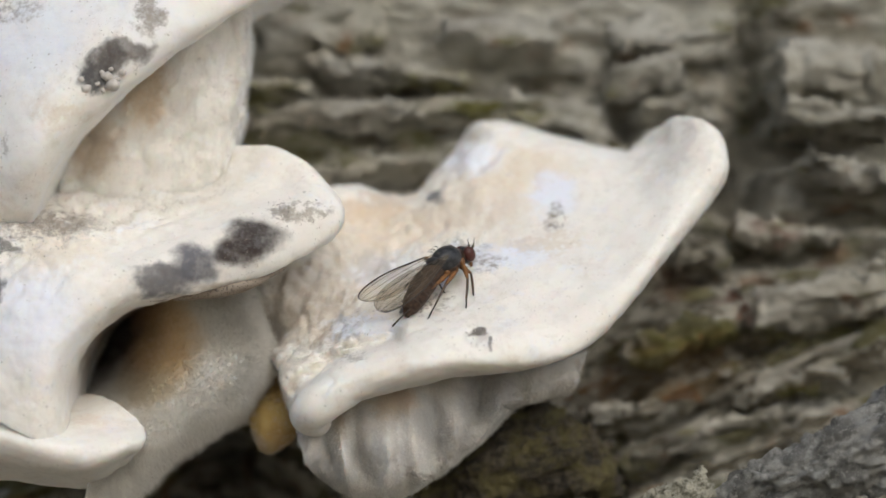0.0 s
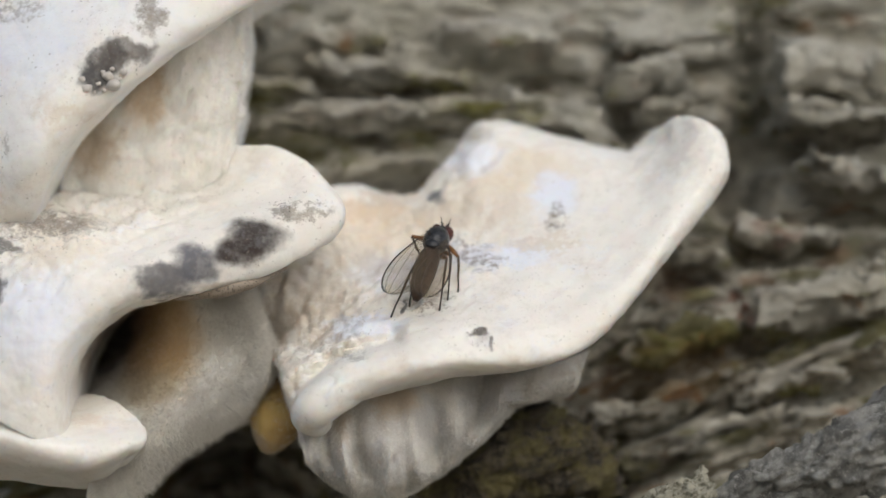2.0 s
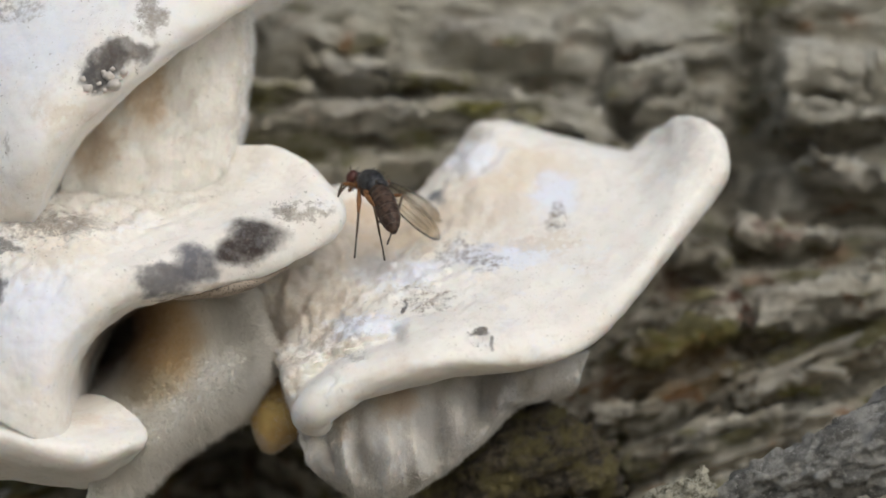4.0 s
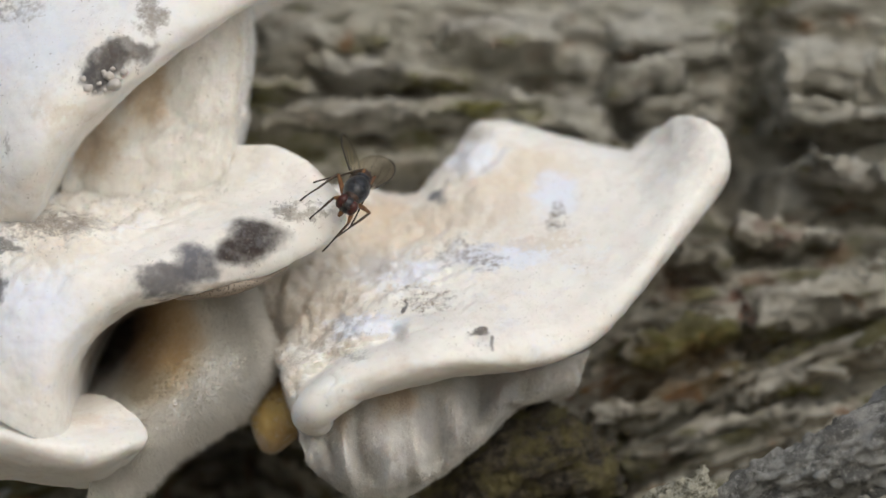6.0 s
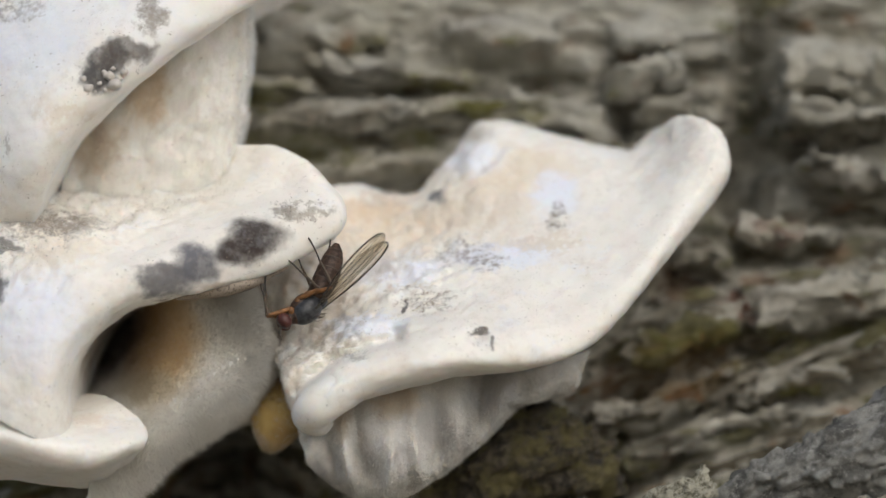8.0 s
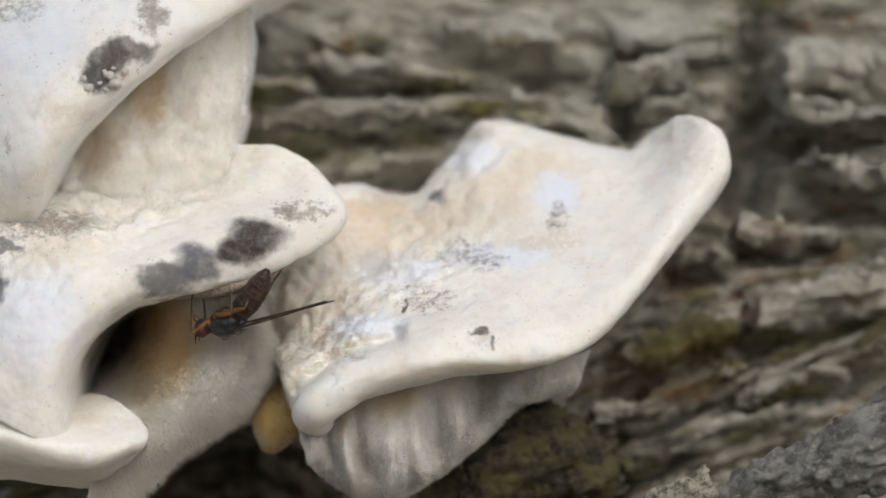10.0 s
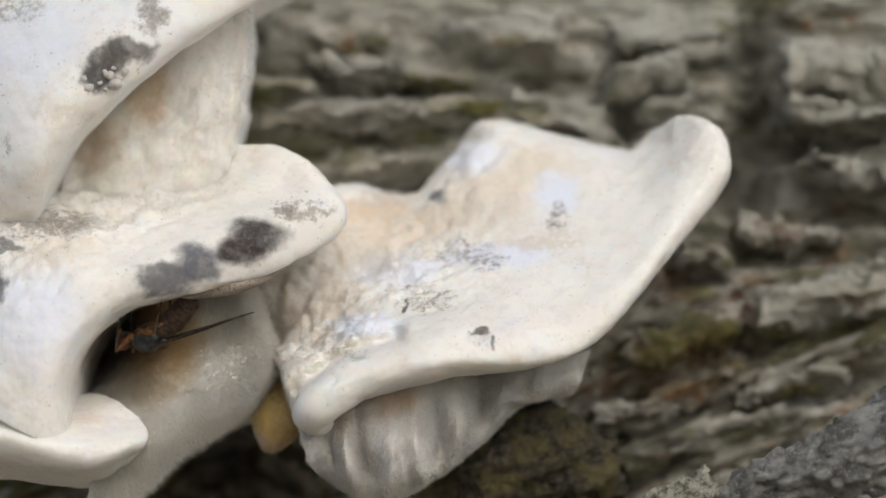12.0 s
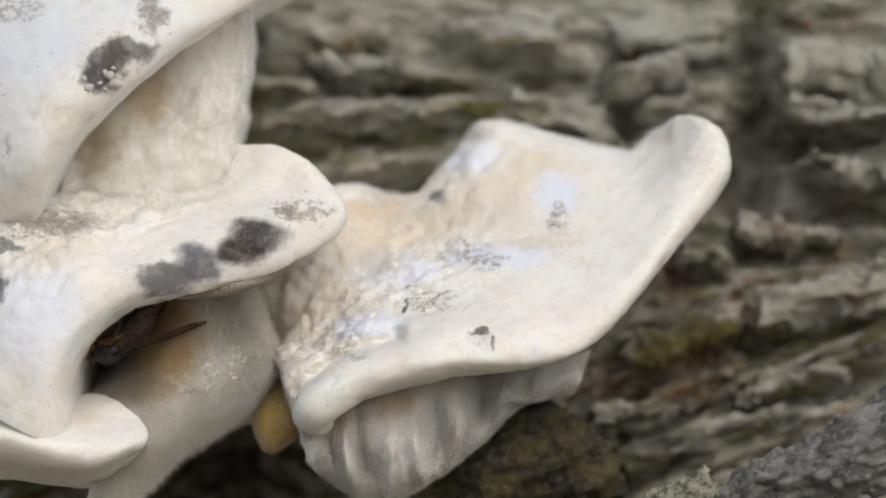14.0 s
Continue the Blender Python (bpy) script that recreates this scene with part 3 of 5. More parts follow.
bark_flake([(7.20, 1.60, -9.38), (7.88, 1.20, -8.85), (8.88, 1.00, -8.54), (9.57, 1.40, -8.86)], [0.3, 0.5, 0.55, 0.3], 1.2, 8.0, LICHEN, 0.7)
bark_flake([(9.22, 1.00, -8.84), (9.24, 0.90, -8.33), (9.26, 0.90, -7.99), (9.28, 0.90, -7.71)], [0.42, 0.30, 0.17, 0.02], 1.0, 12.0, LICHEN, 0.3)

# Ground out of view, added under the log to bounce light upwards.
gm = Nodes("ground_bounce")
GROUND = gm.done(gm.mix(gm.ramp(gm.noise(0.02, 6, 0.7), 0.4, 0.6), (0.14, 0.12, 0.09), (0.26, 0.23, 0.18)), 0.9)
ground = mesh_object("ground", [(-60000, -60000, -149), (60000, -60000, -149), (60000, 60000, -149), (-60000, 60000, -149)], [(0, 1, 2, 3)], GROUND, smooth=False)
tagged(ground, "unseen brown ground, added to bounce light", "ground", kind="structure")


# ---- bracket fungi ----
def group_root(name, place, label, category, group=""):
    ob = new(name)
    ob.empty_display_size = 0.002
    ob.matrix_basis = pose(*(c * MM for c in place))
    return tagged(ob, label, category, group)


def fuzz(g, count, length, material, parent, seed, pick=None):
    """Short soft strands over a grid of tissue, joined into one mesh."""
    rng = np.random.RandomState(seed)
    n = grid_normals(g)
    if (n[..., 1] - n[..., 2]).mean() > 0:
        n = -n
    ok = np.ones(g.shape[:2], bool)
    if pick is not None:
        u, v = np.meshgrid(np.linspace(0, 1, g.shape[0]), np.linspace(0, 1, g.shape[1]), indexing="ij")
        ok = (u >= pick[0]) & (u <= pick[1]) & (v >= pick[2]) & (v <= pick[3])
    cand = np.argwhere(ok)
    i, j = cand[rng.randint(len(cand), size=count)].T
    p = g[i, j] + rng.normal(0, 0.03, (count, 3))
    d = n[i, j] * 0.8 + rng.normal(0, 0.32, (count, 3)) + (0.25, 0, -0.45)
    d /= np.linalg.norm(d, axis=1)[:, None]
    side = np.cross(d, rng.normal(size=(count, 3)))
    side *= 0.008 / np.linalg.norm(side, axis=1)[:, None]
    bow = rng.normal(0, 0.25, (count, 3)) * length
    ln = length * rng.uniform(0.4, 1.0, (count, 1))
    mid = p + d * ln * 0.55
    tip = p + d * ln + bow * 0.5
    verts = np.stack([p - side, p + side, mid - side * 0.7, mid + side * 0.7, tip], 1).reshape(-1, 3)
    faces = []
    for k in range(0, count * 5, 5):
        faces += [(k, k + 1, k + 3, k + 2), (k + 2, k + 3, k + 4)]
    top = parent.parent or parent
    ob = mesh_object("fuzz", verts - np.array(top.location) / MM, faces, material, parent, "fine pale fuzz", fix=False)
    return tagged(ob, kind="stuff")


def bracket(name, sections, nu, nv, material, parent, layers, label="", deep=6.0, pits=(), hair=(), lumps=(), grooves=(), mould=()):
    """A shelf from sections that each run from its root over the top, round the rim and back below."""
    net = np.array(sections, float)
    first, last = net[:, :1] + (0, deep, -0.6), net[:, -1:] + (0, deep, -0.4)
    net = np.concatenate([first, net, last], 1)
    g = relief(loft(net, nu, nv), layers)
    out = grid_normals(g)
    if (out[..., 1] - out[..., 2]).mean() > 0:
        out = -out
    for x, y, z, r, high, freq in lumps:
        near = np.exp(-((g - (x, y, z)) ** 2 * (1, 0.1, 1)).sum(2) / r ** 2)
        puff = np.abs(fbm(g.reshape(-1, 3) * freq, 3, 0.4)).reshape(near.shape)
        g = g + out * (high * near * (puff - 0.25))[..., None]
    for line, r, sink in grooves:
        path = spline(line, 60)
        away = np.min([((g - q) ** 2 * (1, 0.1, 1)).sum(2) for q in path], axis=0)
        g = g + (0, 1, -0.2) * (sink * np.exp(-away / r ** 2))[..., None]
    for x, y, z, r, sink in pits:
        away = ((g - (x, y, z)) ** 2 * (1, 0.15, 1)).sum(2)
        g = g + (0, 1, -0.5) * (sink * np.exp(-away / r ** 2))[..., None]
    verts = g.reshape(-1, 3) - np.array(parent.location) / MM
    faces = grid_faces(nu, nv, True)
    faces += [tuple(range(nv)), tuple(range((nu - 1) * nv, nu * nv))]
    ob = mesh_object(name, verts, faces, material, parent, label)
    for count, length, *pick in hair:
        fuzz(g, count, length, FUZZ, ob, count, pick)
    if mould:
        tuft(g, mould, ob, len(mould))
    return ob


def tuft(g, places, parent, seed):
    """Dark mouldy threads and crumbs stuck on a cap round the given places (x, y, z, radius, count, length)."""
    rng = np.random.RandomState(seed)
    n = grid_normals(g)
    if (n[..., 1] - n[..., 2]).mean() > 0:
        n = -n
    verts, faces = [], []
    for x, y, z, r, count, length in places:
        cand = np.argwhere(((g - (x, y, z)) ** 2 * (1, 0.05, 1)).sum(2) < r * r)
        if not len(cand):
            continue
        for i, j in cand[rng.randint(len(cand), size=count * 2 // 5)]:
            p = g[i, j] + rng.normal(0, 0.03, 3) - n[i, j] * 0.01
            d = n[i, j] * 0.5 + rng.normal(0, 0.8, 3)
            d /= np.linalg.norm(d)
            s = np.cross(d, rng.normal(size=3))
            s *= rng.uniform(0.004, 0.012) / np.linalg.norm(s)
            w = np.cross(d, s)
            m = p + d * length * rng.uniform(0.15, 0.4) + rng.normal(0, 0.10, 3) * length
            e = m + d * length * rng.uniform(0.1, 0.35) + rng.normal(0, 0.15, 3) * length
            k = len(verts)
            verts += [p + s, p - s * 0.5 + w, p - s * 0.5 - w, m + s * 0.8, m - s * 0.4 + w * 0.8, m - s * 0.4 - w * 0.8, e]
            for a, b in ((0, 1), (1, 2), (2, 0)):
                faces += [(k + a, k + b, k + 3 + b, k + 3 + a), (k + 3 + a, k + 3 + b, k + 6)]
    top = parent.parent or parent
    ob = mesh_object("mould_threads", np.array(verts) - np.array(top.location) / MM, faces, MOULD, parent, "dark mould threads and crumbs", fix=False)
    return tagged(ob, kind="stuff")


def lobe(name, sections, nu, nv, material, parent, layers, deep=5.0, folds=(0, 0, 0), label="", hair=7000, length=0.30, dents=()):
    """A thick curtain of tissue: its front face from sections, its back sunk into the log."""
    g = loft(np.array(sections, float), nu, nv)
    amount, count, power = folds
    if amount:
        u = np.linspace(0, 1, nu)[:, None]
        v = np.linspace(0, 1, nv)[None, :]
        spot = np.stack(np.broadcast_arrays(u * count + 0.12 * count * (v - 0.5) * (0.5 - u), v * 0.9, 2.5), -1).reshape(-1, 3)
        wave = (2.0 * np.abs(fbm(spot, 2)) ** 0.8 - 0.45).reshape(nu, nv)
        g = g + grid_normals(g) * (amount * wave * np.sin(math.pi * np.clip(v, 0, 1)) ** power)[..., None]
    if dents:
        u, v = np.meshgrid(np.linspace(0, 1, nu), np.linspace(0, 1, nv), indexing="ij")
        g = g + (0, 1, 0) * sum(sink * np.exp(-((u - du - 0.12 * (v - dv) * (du - 0.4)) / wu) ** 2 - ((v - dv) / wv) ** 2) for du, dv, wu, wv, sink in dents)[..., None]
    g = relief(g, layers)
    back = g + (0, deep, 0)
    both = np.concatenate([g, back[:, ::-1]], 1)
    verts = both.reshape(-1, 3) - np.array(parent.location) / MM
    n2 = nv * 2
    faces = grid_faces(nu, n2, True)
    for i in (0, nu - 1):
        for j in range(nv - 1):
            faces.append((i * n2 + j, i * n2 + j + 1, i * n2 + n2 - 2 - j, i * n2 + n2 - 1 - j))
    ob = mesh_object(name, verts, faces, material, parent, label)
    fuzz(g, hair, length, FELT_FUZZ, ob, hair)
    return ob


fungus_right = group_root("bracket_fungus", (1.40, 9.00, -1.25), "cream-white bracket fungus with a thick wavy rim", "fungus", "bracket fungi on the log")
RIGHT = [
    [(-5.18, 9.40, 2.15), (-7.40, 6.80, -0.19), (-7.71, 6.80, -2.07), (-7.18, 6.50, -3.11), (-6.23, 5.60, -3.92), (-5.91, 5.00, -4.94), (-5.71, 5.20, -5.67), (-5.42, 7.00, -6.26)],
    [(-3.49, 9.40, 2.46), (-4.45, 6.10, -0.19), (-5.71, 3.60, -3.26), (-5.71, 2.40, -4.15), (-5.43, 1.30, -5.47), (-5.17, 1.40, -6.24), (-4.71, 2.40, -6.52), (-4.22, 5.00, -6.28)],
    [(-2.22, 10.00, 2.15), (-3.00, 6.00, -0.40), (-4.35, 2.60, -3.24), (-4.52, 1.20, -4.21), (-4.56, -0.10, -5.48), (-4.45, 0.40, -6.30), (-3.96, 1.70, -6.13), (-3.60, 5.00, -5.77)],
    [(-0.94, 10.00, 2.05), (-1.74, 5.40, -0.39), (-2.71, 1.60, -2.81), (-2.89, 0.40, -3.59), (-2.97, -0.40, -4.47), (-2.88, 0.00, -5.22), (-2.70, 1.20, -5.32), (-2.56, 5.00, -5.35)],
]
RIGHT += [
    [(-0.09, 10.50, 3.02), (0.12, 5.00, -0.19), (-0.08, 1.00, -2.40), (-0.08, -0.20, -3.18), (-0.08, -0.80, -3.86), (0.02, -0.40, -4.37), (0.02, 0.80, -4.56), (-0.08, 5.00, -4.77)],
    [(1.42, 11.00, 4.70), (2.20, 5.50, 0.64), (2.54, 1.40, -2.00), (2.72, 0.00, -2.98), (2.97, -0.30, -3.89), (2.99, 0.50, -4.19), (2.71, 1.90, -4.27), (2.19, 5.00, -4.53)],
    [(3.13, 11.00, 4.64), (4.27, 5.50, 1.06), (4.77, 1.60, -1.60), (5.04, 0.50, -2.59), (5.25, 0.40, -3.31), (5.26, 1.10, -3.53), (4.84, 2.40, -3.60), (3.86, 5.50, -4.13)],
    [(4.85, 11.00, 4.21), (6.18, 6.50, 2.11), (6.86, 3.20, 0.02), (7.19, 2.30, -0.69), (7.38, 2.40, -1.12), (7.44, 3.20, -1.33), (7.05, 4.60, -1.53), (5.78, 7.00, -2.70)],
]
RIGHT += [
    [(6.35, 11.00, 3.93), (7.29, 8.00, 3.08), (8.40, 5.20, 2.30), (9.08, 4.40, 1.87), (9.53, 4.70, 1.53), (9.62, 5.50, 1.35), (9.16, 6.90, 1.03), (7.55, 9.00, 0.23)],
    [(7.00, 11.00, 3.84), (7.97, 9.00, 3.94), (9.00, 6.60, 3.88), (9.88, 5.60, 3.59), (10.46, 5.60, 3.19), (10.62, 6.50, 2.94), (10.24, 8.00, 2.72), (8.45, 10.00, 2.15)],
    [(7.11, 11.00, 3.84), (7.69, 9.80, 4.33), (8.76, 8.00, 4.93), (9.39, 7.20, 4.95), (9.96, 6.90, 4.67), (10.28, 7.40, 4.34), (10.12, 8.80, 3.83), (8.47, 10.50, 3.23)],
    [(7.26, 12.00, 3.65), (7.40, 11.40, 3.81), (7.89, 10.80, 4.22), (8.21, 10.40, 4.47), (8.50, 10.20, 4.55), (8.68, 10.40, 4.47), (8.70, 10.80, 4.10), (8.10, 11.50, 3.36)],
]
bracket("cap", RIGHT, 330, 460, FLESH_A, fungus_right, [(0.20, 0.4), (0.045, 1.3), (0.008, 4.0)],
        pits=[(*(1.24, 0.00, -3.02), 0.30, 0.35), (*(1.68, 0.00, -3.30), 0.16, 0.2), (*(-0.26, 10.00, 1.94), 0.5, 0.5), (*(-6.20, 6.00, -2.93), 0.6, 3.0)],
        lumps=[(*(-5.46, 5.00, -1.84), 2.6, 0.75, 0.8), (*(-2.98, 5.00, -0.60), 2.6, 0.5, 0.7), (*(1.60, 8.00, 3.18), 2.6, 0.6, 0.7), (*(-0.49, 4.00, -1.21), 2.0, 0.35, 1.4), (-4.60, 4.00, -2.40, 2.4, 0.34, 1.3), (-5.20, 6.00, -0.60, 2.4, 0.40, 1.1), (-1.20, 5.00, 0.20, 2.6, 0.20, 1.3), (-4.40, 4.00, -2.60, 2.2, 0.10, 3.2)],
        grooves=[([(-5.54, 1.60, -5.76), (-5.33, 1.40, -5.17), (-4.91, 1.40, -4.64), (-4.08, 1.40, -4.06), (-3.06, 1.20, -3.57), (-1.69, 0.80, -3.04)], 0.30, 0.8)],
        mould=[(*(-0.80, 3.00, -1.71), 0.9, 24, 0.12), (*(0.54, 5.00, -0.08), 1.2, 30, 0.12), (*(-1.26, 2.60, -2.08), 0.2, 24, 0.18), (*(1.28, 0.00, -3.02), 0.42, 70, 0.16), (*(1.76, 0.00, -3.26), 0.3, 30, 0.2),
               (*(-3.10, 1.00, -3.85), 0.5, 22, 0.12), (*(4.18, 6.00, 1.16), 0.5, 40, 0.16), (*(1.74, 5.00, -0.43), 0.6, 40, 0.14), (*(-3.75, 3.00, -2.94), 1.4, 60, 0.12)],
        hair=[(6000, 0.12, 0.0, 0.50, 0.10, 0.40), (2500, 0.14, 0.0, 0.14, 0.3, 0.65)])
CURL = [(-1.71, 2.40, -4.35), (-2.60, 1.30, -4.54), (-3.49, 0.60, -4.96), (-4.27, 0.50, -5.46), (-4.67, 1.00, -5.92), (-4.45, 1.70, -6.21), (-4.07, 2.80, -6.17)]
tube_object("rim_curl", relief(tube(CURL, [0.30, 0.55, 0.72, 0.74, 0.62, 0.48, 0.22], 110, 60, 1.1), [(0.06, 0.6), (0.02, 2.0)]), FLESH_A, fungus_right,
            origin=np.array(fungus_right.location) / MM)
RIGHT_UNDER = [
    [(-5.17, 2.60, -6.49), (-4.95, 2.20, -7.08), (-4.55, 2.30, -8.00), (-3.76, 3.20, -8.72)],
    [(-3.74, 2.60, -5.51), (-3.51, 1.40, -7.05), (-3.22, 1.70, -8.31), (-2.94, 3.20, -9.05)],
    [(-1.91, 2.60, -4.90), (-1.69, 1.30, -6.84), (-1.50, 1.60, -8.27), (-1.41, 3.20, -9.01)],
    [(-0.08, 2.80, -4.54), (0.12, 1.60, -6.45), (0.12, 1.90, -7.57), (0.12, 3.60, -8.17)],
    [(1.55, 3.40, -4.40), (1.44, 2.30, -5.77), (1.44, 2.50, -6.59), (1.46, 4.00, -7.00)],
    [(3.00, 4.00, -4.29), (2.88, 3.20, -5.13), (2.78, 3.40, -5.54), (2.81, 5.00, -5.77)],
    [(5.38, 4.60, -3.73), (5.05, 4.00, -4.54), (4.75, 4.20, -5.12), (4.58, 5.50, -5.41)],
]
lobe("underside", RIGHT_UNDER, 180, 90, FELT_SHADED, fungus_right, [(0.15, 0.5), (0.07, 1.6)], folds=(0.35, 8, 0.9), hair=30000, length=0.11,
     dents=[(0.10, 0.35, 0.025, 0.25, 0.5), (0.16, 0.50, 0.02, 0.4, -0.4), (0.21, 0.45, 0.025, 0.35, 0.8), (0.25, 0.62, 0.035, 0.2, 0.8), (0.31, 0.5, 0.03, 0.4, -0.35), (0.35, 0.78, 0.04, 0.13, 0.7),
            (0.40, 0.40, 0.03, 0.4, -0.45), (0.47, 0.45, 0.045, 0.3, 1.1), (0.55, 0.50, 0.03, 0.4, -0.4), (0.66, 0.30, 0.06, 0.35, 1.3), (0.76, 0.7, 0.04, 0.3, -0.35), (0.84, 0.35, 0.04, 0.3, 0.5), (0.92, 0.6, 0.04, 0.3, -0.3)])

fungus_middle = group_root("bracket_fungus", (-11.32, 9.00, -1.25), "cream-white bracket fungus with sooty rim spots and a brown hollow", "fungus", "bracket fungi on the log")
MIDDLE = [
    [(-9.95, 7.40, 2.50), (-9.19, 7.00, 2.95), (-8.42, 6.30, 3.46), (-7.78, 6.00, 3.81), (-7.75, 7.50, 2.96), (-8.09, 8.00, 2.34)],
    [(-10.25, 7.20, 2.49), (-8.51, 6.00, 2.83), (-6.49, 5.00, 3.43), (-5.46, 5.00, 3.58), (-5.51, 6.50, 2.73), (-6.40, 8.00, 1.92)],
    [(-10.76, 7.00, 2.49), (-8.25, 5.00, 2.29), (-5.20, 3.60, 2.68), (-3.77, 3.50, 2.07), (-3.90, 4.80, 1.26), (-5.11, 7.00, 0.86)],
    [(-11.48, 6.80, 2.49), (-9.12, 4.00, 1.77), (-5.76, 2.20, 1.85), (-3.72, 2.30, 1.16), (-4.10, 3.60, 0.35), (-5.91, 6.00, 0.02)],
    [(-12.73, 6.80, 2.45), (-10.32, 3.60, 1.41), (-6.55, 1.60, 1.33), (-4.93, 1.60, -0.06), (-5.42, 2.80, -0.35), (-6.72, 5.50, -0.60)],
    [(-13.95, 6.40, 2.23), (-11.61, 3.00, 1.08), (-8.34, 1.00, 0.62), (-7.33, 1.00, -0.99), (-7.59, 2.30, -1.30), (-8.38, 5.50, -1.22)],
    [(-15.12, 5.60, 1.99), (-13.07, 2.20, 0.73), (-10.30, 0.30, -0.38), (-9.71, 0.50, -1.59), (-9.61, 2.00, -1.76), (-9.62, 5.50, -1.64)],
]
MIDDLE += [
    [(-15.84, 3.50, 1.45), (-14.19, 1.20, 0.22), (-12.26, -0.30, -1.18), (-11.53, 0.10, -2.08), (-11.39, 2.00, -2.25), (-10.97, 7.00, -2.07)],
    [(-16.61, 3.00, 1.04), (-15.14, 0.60, -0.58), (-13.51, -0.80, -2.47), (-12.76, -0.20, -3.28), (-12.65, 2.00, -3.36), (-12.27, 9.00, -2.95)],
    [(-17.15, 2.40, 0.22), (-15.89, 0.10, -1.98), (-14.27, -1.10, -3.95), (-13.38, -0.40, -4.67), (-13.29, 2.00, -4.84), (-13.02, 9.00, -4.22)],
    [(-17.46, 1.60, -1.60), (-16.25, -0.30, -3.97), (-14.58, -1.00, -5.44), (-13.49, -0.30, -6.07), (-13.29, 2.00, -6.16), (-13.23, 9.00, -5.91)],
    [(-17.60, 1.00, -4.01), (-16.24, -0.40, -5.57), (-14.60, -0.80, -6.54), (-13.58, 0.00, -6.98), (-13.25, 2.00, -7.07), (-13.15, 8.00, -7.35)],
]
bracket("cap", MIDDLE, 300, 300, FLESH_B, fungus_middle, [(0.14, 0.45), (0.035, 1.4), (0.006, 4.0)],
        lumps=[(*(-12.07, 5.00, 1.67), 3.0, 0.7, 0.8), (*(-14.77, 3.00, 0.43), 2.6, 0.5, 0.9)],
        grooves=[([(-5.79, 3.00, 2.16), (-7.22, 3.00, 1.61), (-8.62, 2.50, 1.08), (-10.21, 2.00, 0.43), (-11.59, 1.50, 0.02)], 0.75, 0.45)],
        mould=[(*(-5.05, 2.00, 1.32), 0.9, 170, 0.16), (*(-5.82, 2.00, 1.42), 0.4, 70, 0.22), (*(-14.16, 3.00, 0.84), 1.5, 260, 0.14), (*(-15.69, 2.00, 0.10), 0.6, 60, 0.14), (*(-6.94, 1.30, 0.22), 1.1, 240, 0.14),
               (*(-8.73, 0.80, -0.50), 0.8, 110, 0.12), (*(-10.01, 0.50, -1.10), 0.8, 90, 0.12)],
        hair=[(9000, 0.18, 0.0, 0.75, 0.08, 0.32)])
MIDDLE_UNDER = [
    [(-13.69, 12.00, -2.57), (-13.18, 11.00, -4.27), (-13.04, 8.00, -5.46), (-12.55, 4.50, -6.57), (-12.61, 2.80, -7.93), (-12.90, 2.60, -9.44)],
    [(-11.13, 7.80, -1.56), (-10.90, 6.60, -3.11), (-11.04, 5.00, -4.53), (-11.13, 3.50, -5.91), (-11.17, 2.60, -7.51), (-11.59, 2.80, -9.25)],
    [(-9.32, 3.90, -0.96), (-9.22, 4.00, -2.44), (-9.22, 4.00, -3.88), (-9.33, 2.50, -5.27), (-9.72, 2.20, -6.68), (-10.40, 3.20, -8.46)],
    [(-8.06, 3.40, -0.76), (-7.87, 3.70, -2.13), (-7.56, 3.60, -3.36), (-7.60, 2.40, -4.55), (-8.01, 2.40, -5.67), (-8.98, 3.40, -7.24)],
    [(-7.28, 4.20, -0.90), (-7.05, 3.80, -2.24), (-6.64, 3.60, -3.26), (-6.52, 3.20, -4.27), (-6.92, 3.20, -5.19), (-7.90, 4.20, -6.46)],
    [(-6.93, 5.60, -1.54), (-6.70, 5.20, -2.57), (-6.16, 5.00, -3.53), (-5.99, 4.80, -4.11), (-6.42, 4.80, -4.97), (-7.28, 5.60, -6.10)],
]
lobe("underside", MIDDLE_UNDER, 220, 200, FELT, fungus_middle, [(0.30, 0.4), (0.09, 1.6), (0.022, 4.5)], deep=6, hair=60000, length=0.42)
# Sheet added behind the hollow; its brown is darkened to stand for shade.
HOLLOW_SHADE = fungus("fungus_hollow_shade", (0.085, 0.048, 0.026), (0.055, 0.032, 0.018))
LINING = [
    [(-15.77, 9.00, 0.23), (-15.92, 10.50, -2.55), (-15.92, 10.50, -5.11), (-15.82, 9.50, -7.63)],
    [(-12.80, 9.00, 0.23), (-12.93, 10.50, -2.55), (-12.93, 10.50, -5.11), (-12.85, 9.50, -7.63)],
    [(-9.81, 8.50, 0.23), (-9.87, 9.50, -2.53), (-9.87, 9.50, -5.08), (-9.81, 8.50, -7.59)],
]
lobe("hollow", LINING, 40, 40, HOLLOW_SHADE, fungus_middle, [(0.3, 0.5)], deep=4, hair=500, label="added brown lining of the hollow, its shade put into the colour")


pore = Nodes("fungus_pores")
cells = pore.tree.nodes.new("ShaderNodeTexVoronoi")
cells.inputs["Scale"].default_value = 13.0
pore.link(pore.pos, cells.inputs["Vector"])
holes = pore.ramp(cells.outputs["Distance"], 0.22, 0.40)
pore.bump(holes, 0.8, 0.08)
PORES = pore.done(pore.mix(holes, (0.10, 0.075, 0.055), (0.35, 0.29, 0.23)), 0.8)
PORE_LINE = [(-9.55, 2.60, -1.75), (-8.70, 2.00, -1.54), (-7.88, 1.75, -1.38), (-7.07, 1.75, -1.17), (-6.38, 2.20, -0.93), (-5.60, 3.00, -0.65)]
